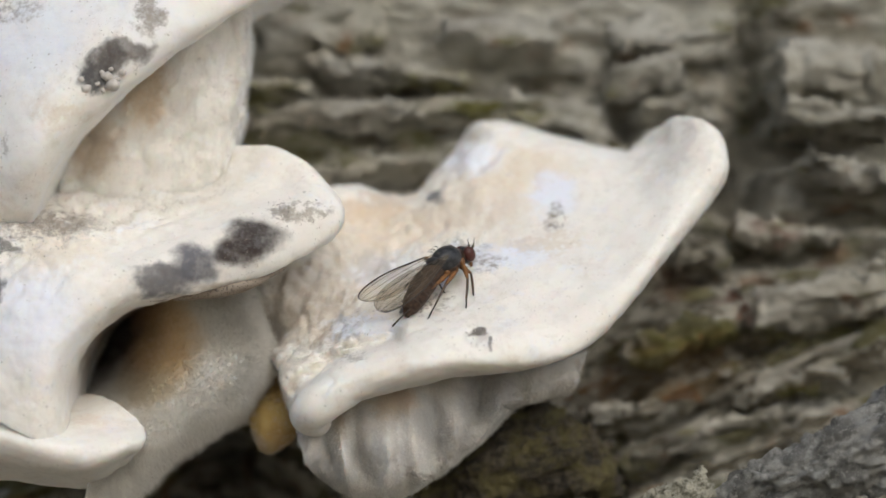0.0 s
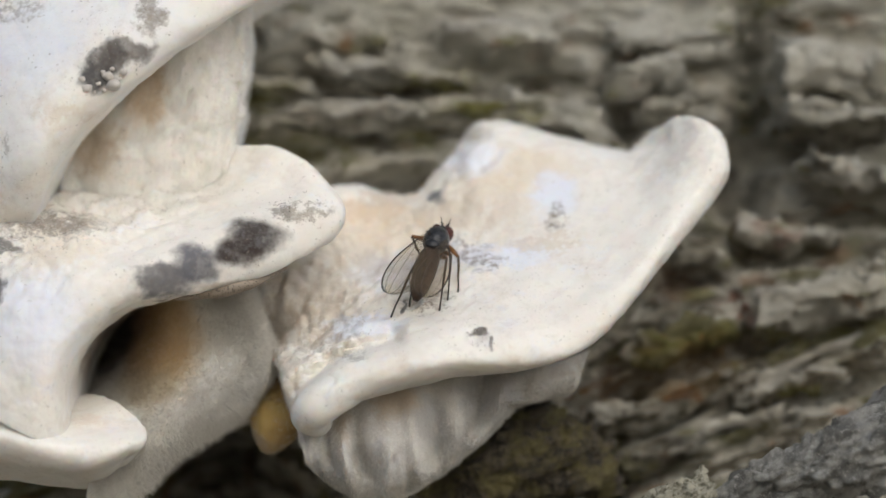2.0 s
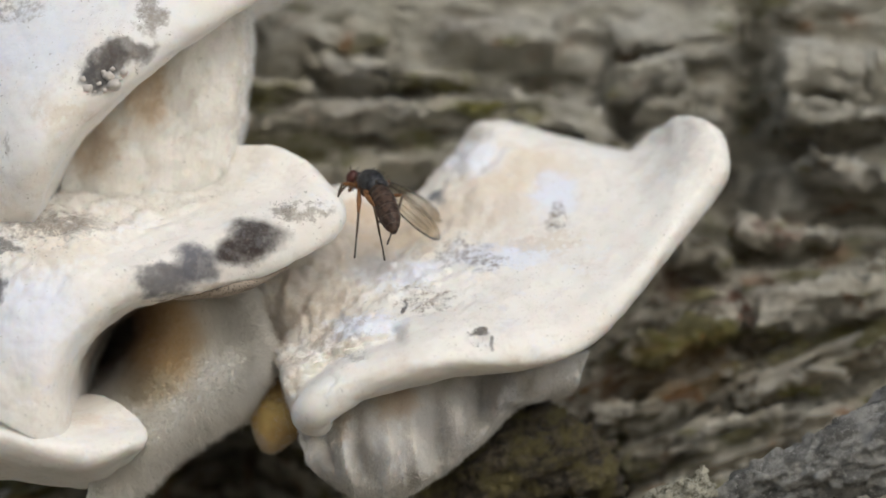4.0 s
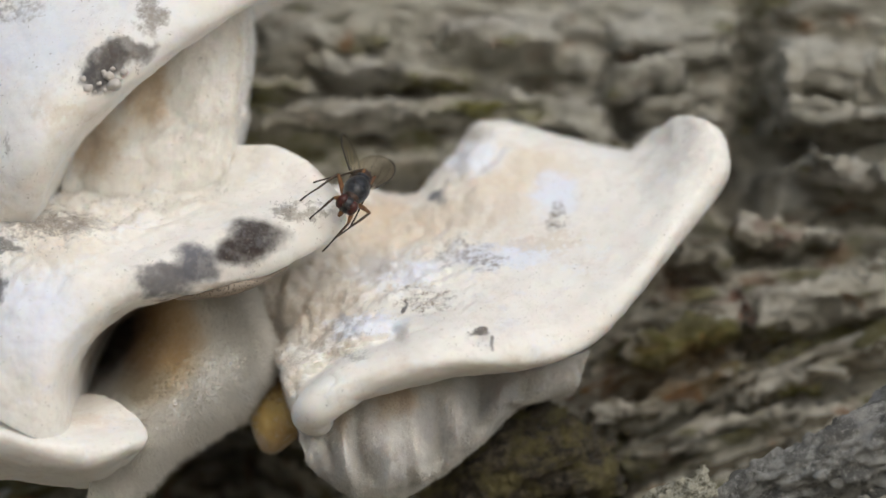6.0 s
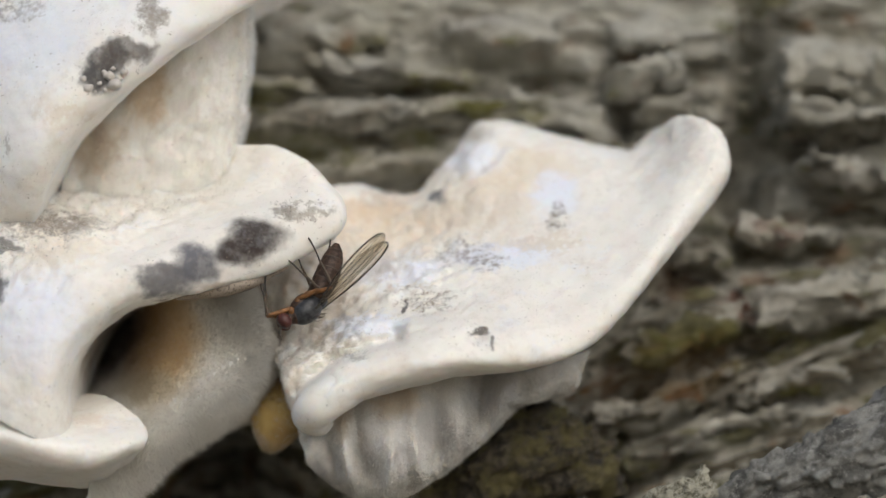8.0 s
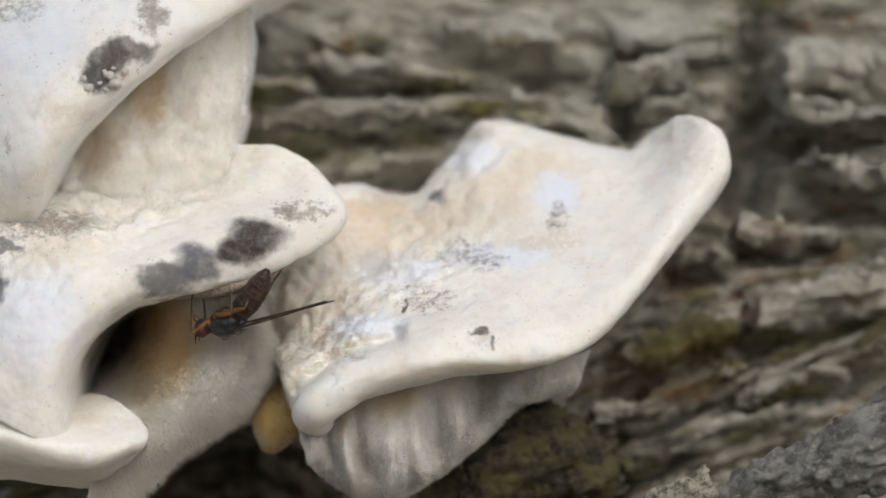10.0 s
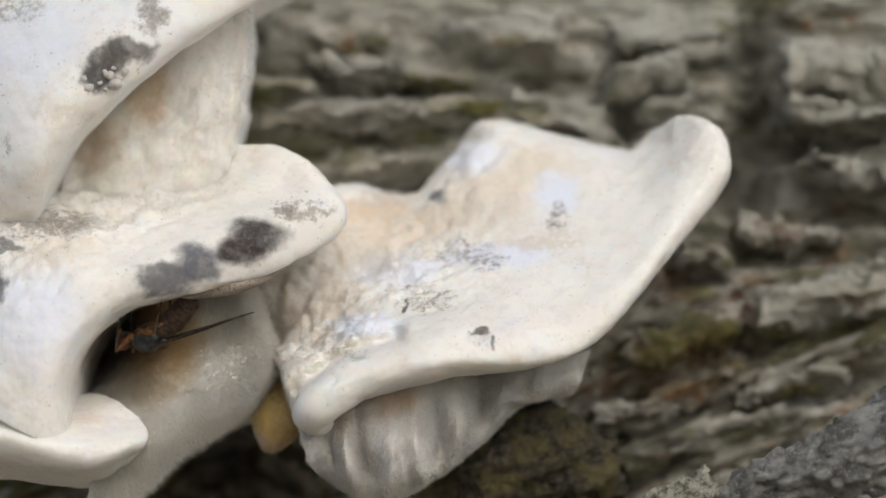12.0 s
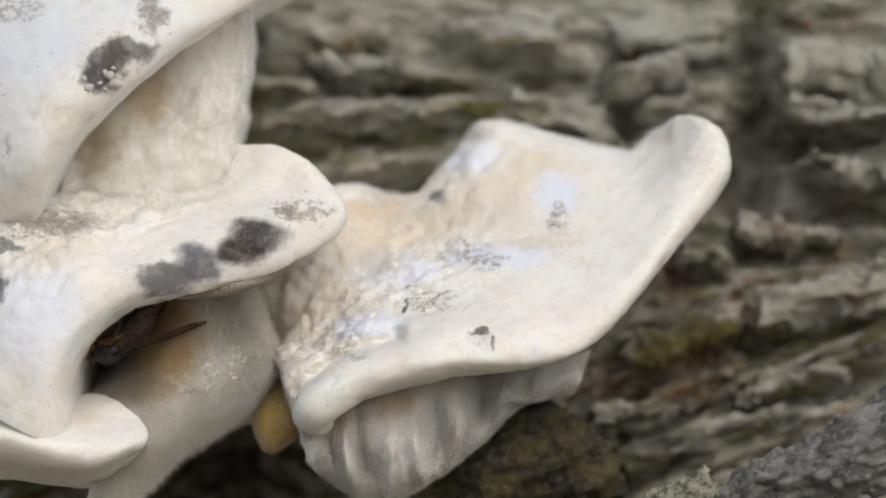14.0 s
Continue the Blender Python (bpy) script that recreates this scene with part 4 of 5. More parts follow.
tube_object("pore_layer", relief(tube(PORE_LINE, [0.08, 0.24, 0.33, 0.32, 0.20, 0.05], 80, 28, 1.6), [(0.03, 1.5)]), PORES, fungus_middle, "tan pore layer under the rim",
            origin=np.array(fungus_middle.location) / MM)
LIP = [
    [(-17.22, 3.00, -5.28), (-17.05, 1.50, -5.56), (-16.90, 0.20, -5.99), (-16.81, -0.60, -6.65), (-16.90, 0.20, -7.49), (-17.11, 2.00, -7.99)],
    [(-15.69, 4.00, -5.11), (-15.63, 1.80, -5.53), (-15.58, 0.20, -5.95), (-15.50, -0.80, -6.58), (-15.58, 0.00, -7.46), (-15.79, 2.00, -7.96)],
    [(-14.30, 4.50, -5.34), (-14.14, 1.70, -5.95), (-14.08, 0.00, -6.38), (-14.09, -0.90, -6.90), (-14.26, -0.20, -7.69), (-14.57, 2.00, -8.13)],
    [(-13.31, 5.00, -5.35), (-13.10, 2.60, -5.88), (-13.01, 0.60, -6.41), (-13.01, -0.80, -6.94), (-13.14, -0.40, -7.76), (-13.46, 2.00, -8.23)],
    [(-12.66, 4.60, -5.30), (-12.20, 2.80, -5.54), (-12.16, 1.00, -6.26), (-12.19, -0.60, -6.91), (-12.33, -0.40, -7.72), (-12.65, 2.00, -8.23)],
    [(-12.06, 3.60, -5.43), (-11.56, 2.40, -5.65), (-11.48, 1.00, -6.26), (-11.45, -0.40, -6.86), (-11.62, -0.20, -7.51), (-12.04, 2.00, -8.07)],
    [(-11.65, 2.80, -5.60), (-11.09, 1.80, -5.91), (-10.90, 0.80, -6.35), (-10.91, -0.10, -6.82), (-11.13, 0.20, -7.27), (-11.59, 2.00, -7.74)],
    [(-11.24, 2.20, -5.82), (-10.75, 1.50, -6.12), (-10.52, 0.80, -6.57), (-10.58, 0.50, -6.92), (-10.83, 0.70, -7.23), (-11.21, 1.80, -7.51)],
    [(-10.69, 1.90, -6.40), (-10.54, 1.50, -6.50), (-10.49, 1.30, -6.64), (-10.51, 1.30, -6.78), (-10.58, 1.40, -6.90), (-10.69, 1.90, -6.97)],
]
bracket("lip", LIP, 120, 110, FLESH_B, fungus_middle, [(0.10, 0.5), (0.03, 1.6)], deep=1.5)

fungus_upper = group_root("bracket_fungus", (-14.41, 8.00, 6.13), "cream-white bracket fungus with a sooty gritty patch above its rim", "fungus", "bracket fungi on the log")
UPPER = [
    [(-6.36, 7.00, 14.88), (-5.42, 4.00, 13.16), (-4.65, 2.40, 11.60), (-3.93, 2.00, 10.60), (-4.13, 3.50, 10.29), (-5.18, 6.00, 10.21)],
    [(-10.07, 6.00, 13.54), (-8.77, 3.40, 11.68), (-7.51, 1.40, 10.11), (-6.53, 1.20, 9.05), (-6.76, 2.60, 8.81), (-7.68, 6.00, 8.76)],
    [(-13.40, 6.00, 12.29), (-11.81, 3.00, 10.22), (-10.13, 0.80, 8.63), (-8.97, 0.80, 7.62), (-9.12, 2.40, 7.38), (-9.55, 6.00, 7.34)],
    [(-15.89, 6.00, 11.04), (-14.24, 2.80, 9.19), (-12.12, 0.50, 7.28), (-10.80, 0.60, 6.20), (-10.97, 2.40, 5.91), (-11.39, 7.00, 5.88)],
    [(-17.76, 6.00, 9.38), (-16.05, 2.60, 7.55), (-14.01, 0.30, 5.39), (-12.92, 0.50, 4.39), (-13.05, 2.40, 4.04), (-13.06, 7.00, 4.10)],
    [(-18.80, 6.00, 7.72), (-17.17, 2.60, 5.62), (-15.02, 0.40, 3.63), (-14.03, 0.70, 2.83), (-14.06, 2.60, 2.50), (-14.00, 7.00, 2.53)],
    [(-19.84, 6.00, 5.84), (-18.21, 2.80, 3.69), (-15.81, 1.20, 2.24), (-14.60, 1.70, 1.64), (-14.48, 3.40, 1.41), (-14.42, 7.00, 1.38)],
    [(-20.47, 6.00, 4.39), (-18.87, 3.20, 2.47), (-16.52, 2.20, 1.14), (-15.18, 3.00, 0.43), (-14.90, 4.40, 0.43), (-14.74, 7.00, 0.44)],
]
bracket("cap", UPPER, 220, 180, FLESH_C, fungus_upper, [(0.14, 0.4), (0.035, 1.4), (0.006, 4.0)],
        mould=[(*(-12.14, 0.70, 6.45), 0.9, 260, 0.2), (*(-11.14, 0.80, 7.06), 0.8, 160, 0.18), (*(-12.72, 0.50, 5.80), 0.5, 60, 0.25), (*(-10.31, 1.00, 8.52), 0.6, 90, 0.18), (*(-15.43, 1.50, 3.70), 0.3, 14, 0.2),
               (*(-15.59, 3.00, 8.69), 1.4, 60, 0.14)],
        hair=[(1500, 0.12, 0.3, 0.9, 0.2, 0.45)])
GRIT = plain("grit", (0.50, 0.46, 0.41), 0.30)
for gx, gy, gr in ((158, 156, 0.17), (205, 150, 0.20), (195, 135, 0.15), (178, 148, 0.10), (222, 128, 0.10), (150, 140, 0.09), (187, 160, 0.08), (165, 146, 0.07), (170, 162, 0.09), (213, 140, 0.08), (203, 122, 0.06), (186, 128, 0.07), (160, 166, 0.06)):
    k = 0.02 * 1.003
    ball = relief(blob(((gx - 784) * k, 0.25, (441 - gy) * k), (gr * 1.35, gr * 1.2, gr * 1.1), 14, 16), [(0.13, 3.0)])
    tube_object("grain", ball, GRIT, fungus_upper, origin=np.array(fungus_upper.location) / MM)
UPPER_WALL = [
    [(-7.70, 14.00, 10.08), (-7.61, 14.00, 8.99), (-7.54, 14.00, 7.78), (-7.54, 14.00, 6.69), (-7.72, 14.00, 5.71), (-7.78, 14.00, 4.83), (-8.29, 14.00, 3.15)],
    [(-7.30, 6.50, 9.62), (-7.16, 6.20, 8.56), (-7.09, 6.00, 7.40), (-7.13, 5.80, 6.36), (-7.29, 5.80, 5.42), (-7.34, 6.00, 4.60), (-7.82, 6.40, 2.98)],
    [(-7.78, 5.20, 9.44), (-7.69, 5.00, 8.39), (-7.57, 4.80, 7.24), (-7.65, 4.60, 6.20), (-7.75, 4.60, 5.22), (-7.89, 4.90, 4.32), (-8.22, 5.60, 2.63)],
    [(-9.06, 4.80, 8.90), (-9.05, 4.60, 7.85), (-9.04, 4.50, 6.82), (-9.04, 4.40, 5.78), (-9.03, 4.30, 4.75), (-9.05, 4.60, 3.77), (-9.10, 5.40, 2.07)],
    [(-10.66, 5.60, 7.90), (-10.65, 5.40, 6.86), (-10.64, 5.20, 5.92), (-10.62, 5.00, 4.98), (-10.61, 4.80, 4.05), (-10.61, 4.80, 3.22), (-10.65, 5.40, 1.55)],
    [(-12.39, 6.40, 6.28), (-12.37, 6.20, 5.44), (-12.36, 6.00, 4.70), (-12.33, 5.70, 3.97), (-12.31, 5.40, 3.34), (-12.30, 5.30, 2.75), (-12.32, 5.60, 1.35)],
    [(-14.11, 7.00, 4.42), (-14.09, 6.80, 3.89), (-14.07, 6.60, 3.47), (-14.06, 6.40, 3.04), (-14.04, 6.20, 2.62), (-14.04, 6.20, 2.27), (-14.06, 6.40, 1.04)],
]
lobe("underside", UPPER_WALL, 120, 110, FELT_LIT, fungus_upper, [(0.40, 0.35), (0.16, 1.1)], deep=1.5, folds=(0.15, 4, 0.7), hair=14000, length=0.16)

YELLOW = fungus("fungus_yellow", (0.56, 0.40, 0.15), (0.44, 0.29, 0.11), [((-5.77, 5.00, -4.63), (1.4, 4, 0.7), (0.30, 0.17, 0.08), 0.8, 1.2), ((-6.96, 4.00, -7.06), (0.6, 4, 0.6), (0.66, 0.63, 0.58), 0.7, 0.8),
    ((-6.55, 4.00, -7.37), (1.4, 4, 0.6), (0.50, 0.42, 0.28), 0.4, 0.8),
                                                                           ((-5.66, 5.00, -4.94), (0.7, 4, 0.9), (0.16, 0.09, 0.04), 0.6, 1.0)])
KNOB = [(-5.78, 7.00, -4.17), (-5.87, 6.20, -4.98), (-6.02, 5.80, -5.75), (-6.15, 5.80, -6.46), (-6.38, 6.40, -7.32)]
knob = tube_object("fungus_knob", relief(tube(KNOB, [0.5, 0.85, 1.0, 0.95, 0.35], 60, 50, up=(0, 1, 0)), [(0.14, 0.8), (0.10, 3)]), YELLOW)
fuzz(tube(KNOB, [0.5, 0.85, 1.0, 0.95, 0.35], 60, 50, up=(0, 1, 0)), 3000, 0.22, FUZZ, knob, 4, (0.55, 1.0, 0.0, 1.0))
tagged(knob, "small yellow-brown fungus knob in the gap between two brackets", "fungus")


# ---- the fly ----
def chitin(name, a, b, rough, size=6.0, gloss=0.32):
    n = Nodes(name)
    tex = n.tree.nodes.new("ShaderNodeTexCoord")
    p = n.vec("SCALE", tex.outputs["Object"], 1000.0)
    n.bump(n.noise(18.0, 3, 0.6, p), 0.4, 0.02)
    return n.done(n.mix(n.ramp(n.noise(size, 4, 0.6, p), 0.35, 0.65), a, b), rough, Sheen_Weight=0.03, Specular_IOR_Level=gloss)


CHITIN = chitin("fly_thorax", (0.012, 0.012, 0.013), (0.044, 0.045, 0.047), 0.34)
BELLY = chitin("fly_abdomen", (0.026, 0.016, 0.011), (0.075, 0.046, 0.032), 0.45, gloss=0.18)
BAND = chitin("fly_band", (0.046, 0.033, 0.026), (0.085, 0.064, 0.050), 0.5, gloss=0.18)
EYE = chitin("fly_eye", (0.045, 0.014, 0.011), (0.075, 0.022, 0.015), 0.42, 14.0)
LEG = chitin("fly_leg", (0.11, 0.050, 0.018), (0.21, 0.095, 0.032), 0.45)
SHIN = chitin("fly_shin", (0.045, 0.032, 0.022), (0.085, 0.058, 0.036), 0.45)
FOOT = chitin("fly_foot", (0.028, 0.022, 0.018), (0.05, 0.04, 0.03), 0.5)
VEIN = chitin("fly_vein", (0.020, 0.015, 0.012), (0.040, 0.030, 0.022), 0.5)


def wing_material():
    n = Nodes("fly_wing")
    out = n.tree.nodes["Material Output"]
    clear = n.tree.nodes.new("ShaderNodeBsdfTransparent")
    clear.inputs[0].default_value = (0.89, 0.87, 0.83, 1)
    mixer = n.tree.nodes.new("ShaderNodeMixShader")
    mixer.inputs[0].default_value = 0.06
    n.link(clear.outputs[0], mixer.inputs[1])
    n.link(n.bsdf.outputs[0], mixer.inputs[2])
    n.link(mixer.outputs[0], out.inputs[0])
    return n.done((0.40, 0.33, 0.25), 0.25, Transmission_Weight=0.0, Subsurface_Weight=0.0)


WING = wing_material()


def wing_shape(side):
    """Blade outline as a grid: along x from the root back to the tip; half width each side."""
    s = 1 - (1 - np.linspace(0, 1, 40)) ** 1.7
    wide = np.where(s < 0.62, 0.10 + 0.90 * np.sin(math.pi / 2 * np.minimum(s / 0.62, 1)) ** 1.25, np.sqrt(np.clip(1 - (np.maximum(s - 0.62, 0) / 0.38) ** 2.3, 0, 1)))
    front, rear = 0.48 * wide, 0.70 * wide
    q = np.linspace(-1, 1, 17)
    y = np.where(q[None] < 0, q[None] * front[:, None], q[None] * rear[:, None])
    x = -3.3 * s[:, None] + 0 * y
    z = 0.05 * np.cos(q * 2)[None] * np.sin(math.pi * s)[:, None] + 0.012 * np.sin(9 * q)[None]
    return np.stack([x, side * -y, z], -1), s, q


FLY = 1.13                      # size of this fly: 3.5 mm from face to tail
HIPS = {"front": (0.42, 0.22, -0.34), "mid": (0.05, 0.26, -0.42), "hind": (-0.28, 0.24, -0.38)}
BONES = {"front": (0.72, 1.38), "mid": (0.80, 1.50), "hind": (0.90, 1.78)}


def make_fly():
    fly = new("fly")
    fly.empty_display_size = 0.001
    fly.scale = (FLY, FLY, FLY)
    tagged(fly, "small dark grey fly with red-brown eyes, clear wings and orange legs", "fly")
    thorax = tube_object("thorax", blob((0, 0, 0), (0.57, 0.42, 0.43)), CHITIN, fly)
    tube_object("scutellum", blob((-0.52, 0, 0.18), (0.20, 0.26, 0.13), 12, 16), CHITIN, thorax)
    tube_object("breast", blob((-0.02, 0, -0.26), (0.46, 0.34, 0.26), 14, 18), BELLY, thorax)
    head = tube_object("head", blob((0.78, 0, -0.20), (0.225, 0.31, 0.29)), CHITIN, fly)
    tube_object("neck", tube([(0.42, 0, -0.08), (0.55, 0, -0.13), (0.68, 0, -0.18)], [0.27, 0.22, 0.22], 8, 14), BELLY, head)
    for side in (-1, 1):
        tube_object("eye", blob((0.81, side * 0.19, -0.17), (0.205, 0.185, 0.265)), EYE, head)
        tube_object("antenna", tube([(0.98, side * 0.05, -0.12), (1.10, side * 0.09, -0.06), (1.16, side * 0.13, 0.04), (1.22, side * 0.17, 0.20)], [0.04, 0.05, 0.018, 0.006], 12, 8), FOOT, head)
    tube_object("mouthparts", tube([(0.84, 0, -0.42), (0.88, 0, -0.54), (0.90, 0, -0.64)], [0.09, 0.08, 0.05], 8, 10, up=(1, 0, 0)), LEG, head)
    rng = np.random.RandomState(5)
    for k in range(14):                                   # stiff bristles on the back
        side = -1 if k % 2 else 1
        bx, by = rng.uniform(-0.6, 0.4), side * rng.uniform(0.12, 0.38)
        bz = 0.45 * math.sqrt(max(0.05, 1 - (bx / 0.62) ** 2 - (by / 0.46) ** 2))
        tube_object("bristle", tube([(bx, by, bz), (bx - 0.08, by * 1.08, bz + 0.08), (bx - 0.18, by * 1.12, bz + 0.11)], [0.010, 0.008, 0.003], 6, 5), FOOT, thorax)
    spine = [(-0.38, 0, -0.14), (-0.72, 0, -0.20), (-1.12, 0, -0.34), (-1.55, 0, -0.56), (-1.92, 0, -0.78), (-2.20, 0, -0.97)]
    g = tube(spine, [0.26, 0.36, 0.40, 0.375, 0.29, 0.10], 61, 24, 0.92)
    k = np.arange(61)
    c = g.mean(1, keepdims=True)
    g = c + (g - c) * (1 - 0.05 * ((k % 10) / 10.0) ** 3)[:, None, None]
    abdomen = tube_object("abdomen", g, BELLY, fly)
    for i in (13, 23, 33, 43, 52):
        ring = c[i - 1:i + 1] + (g[i - 1:i + 1] - c[i - 1:i + 1]) * 1.012
        tube_object("band", ring, BAND, abdomen)
    wings = []
    for side in (1, -1):
        w, s, q = wing_shape(side)
        up = w + (0, 0, 0.006)
        both = np.concatenate([up, w[:, ::-1]], 1)
        wing = tube_object("wing", both, WING, fly)
        for lane in (-1.0, -0.62, -0.15, 0.32, 0.72, 1.0):
            i0 = 2
            line = [w[i, int(round((lane + 1) * 8))] + (0, 0, 0.006) for i in range(i0, 39, 4)]
            tube_object("vein", tube(line, [0.025 if lane == -1 else 0.005 if lane == 1 else 0.0075] * (len(line) - 1) + [0.008], 28, 6), VEIN, wing)
        for i, j0, j1 in ((9, 6, 11), (16, 9, 13)):
            tube_object("vein", tube([w[i, j] + (0, 0, 0.006) for j in range(j0, j1)], [0.007] * (j1 - j0), 8, 6), VEIN, wing)
        wings.append(wing)
    legs = {}
    for kind in HIPS:
        for side in (1, -1):
            a, b = BONES[kind]
            leg = tube_object("leg", tube([(0, 0, 0), (a * 0.4, 0, 0.02), (a, 0, 0)], [0.055, 0.085, 0.046], 14, 10), LEG, fly)
            hx, hy, hz = HIPS[kind]
            tube_object("coxa", tube([(hx + 0.02, hy * side * 0.55, hz + 0.20), (hx + 0.01, hy * side * 0.85, hz + 0.06), (hx, hy * side, hz - 0.03)], [0.10, 0.115, 0.07], 8, 10, up=(1, 0, 0)), LEG, fly)
            shin = tube_object("shin", tube([(0, 0, 0), (b * 0.28, 0, 0.015), (b * 0.55, 0, 0)], [0.042, 0.042, 0.033], 12, 8), SHIN, leg)
            tube_object("tarsus", tube([(b * 0.54, 0, 0), (b * 0.75, 0, 0.02), (b * 0.97, 0, 0), (b, 0, -0.02)], [0.030, 0.026, 0.032, 0.012], 12, 8), FOOT, leg).parent = shin
            legs[kind, side] = (leg, shin)
    return fly, wings, legs


fly, wings, legs = make_fly()


def stand(head, tail, up):
    """The fly's pose from where its head and the end of its belly are (mm), and its upward side."""
    h, t, u = Vector(head), Vector(tail), Vector(up)
    lean = math.atan2(0.75, 3.0)
    x = (h - t).normalized()
    y = u.cross(x).normalized()
    z = x.cross(y)
    x, z = x * math.cos(lean) - z * math.sin(lean), z * math.cos(lean) + x * math.sin(lean)
    m = Matrix((x, y, z)).transposed().to_4x4()
    m.translation = (h - (x * 0.80 - z * 0.20) * FLY) * MM
    return m


def blade(m, side, tip, face):
    """Pose of a wing in the fly's space with its end at tip (mm) and its flat side towards face."""
    root = Vector((-0.15, side * 0.38, 0.22))
    inside = (m @ Matrix.Diagonal((FLY * MM, FLY * MM, FLY * MM, 1))).inverted()
    x = (root - inside @ (Vector(tip) * MM)).normalized()
    z = (inside.to_3x3() @ Vector(face)).normalized()
    y = z.cross(x).normalized()
    out = Matrix((x, y, x.cross(y))).transposed().to_4x4()
    out.translation = root * MM
    return out


def reach(kind, side, foot):
    """Poses of a leg and its shin that set the foot (mm, fly's space)."""
    a, b = BONES[kind]
    hx, hy, hz = HIPS[kind]
    hip = Vector((hx, hy * side, hz))
    d = Vector(foot) - hip
    dist = min(max(d.length, abs(a - b) + 0.05), a + b - 0.03)
    x = d.normalized()
    pole = Vector(({"front": 1.1, "mid": -0.6, "hind": -0.8}[kind], side * 0.35, {"front": 0.9, "mid": 0.2, "hind": 0.2}[kind]))
    z = (pole - x * pole.dot(x)).normalized()
    ca = (a * a + dist * dist - b * b) / (2 * a * dist)
    sa = math.sqrt(max(0, 1 - ca * ca))
    knee = x * ca + z * sa
    perp = z * ca - x * sa
    m = Matrix((knee, perp.cross(knee), perp)).transposed().to_4x4()
    m.translation = hip * MM
    ck = (a * a + b * b - dist * dist) / (2 * a * b)
    bend = math.pi - math.acos(max(-1, min(1, ck)))
    return m, pose(a * MM, 0, 0, 0, math.degrees(bend), 0)


def between(rows, t):
    """Straight between timed rows of numbers."""
    if t <= rows[0][0]:
        return rows[0][1]
    for (t0, a), (t1, b) in zip(rows, rows[1:]):
        if t <= t1:
            f = (t - t0) / (t1 - t0)
            return tuple(p + (q - p) * f for p, q in zip(a, b))
    return rows[-1][1]


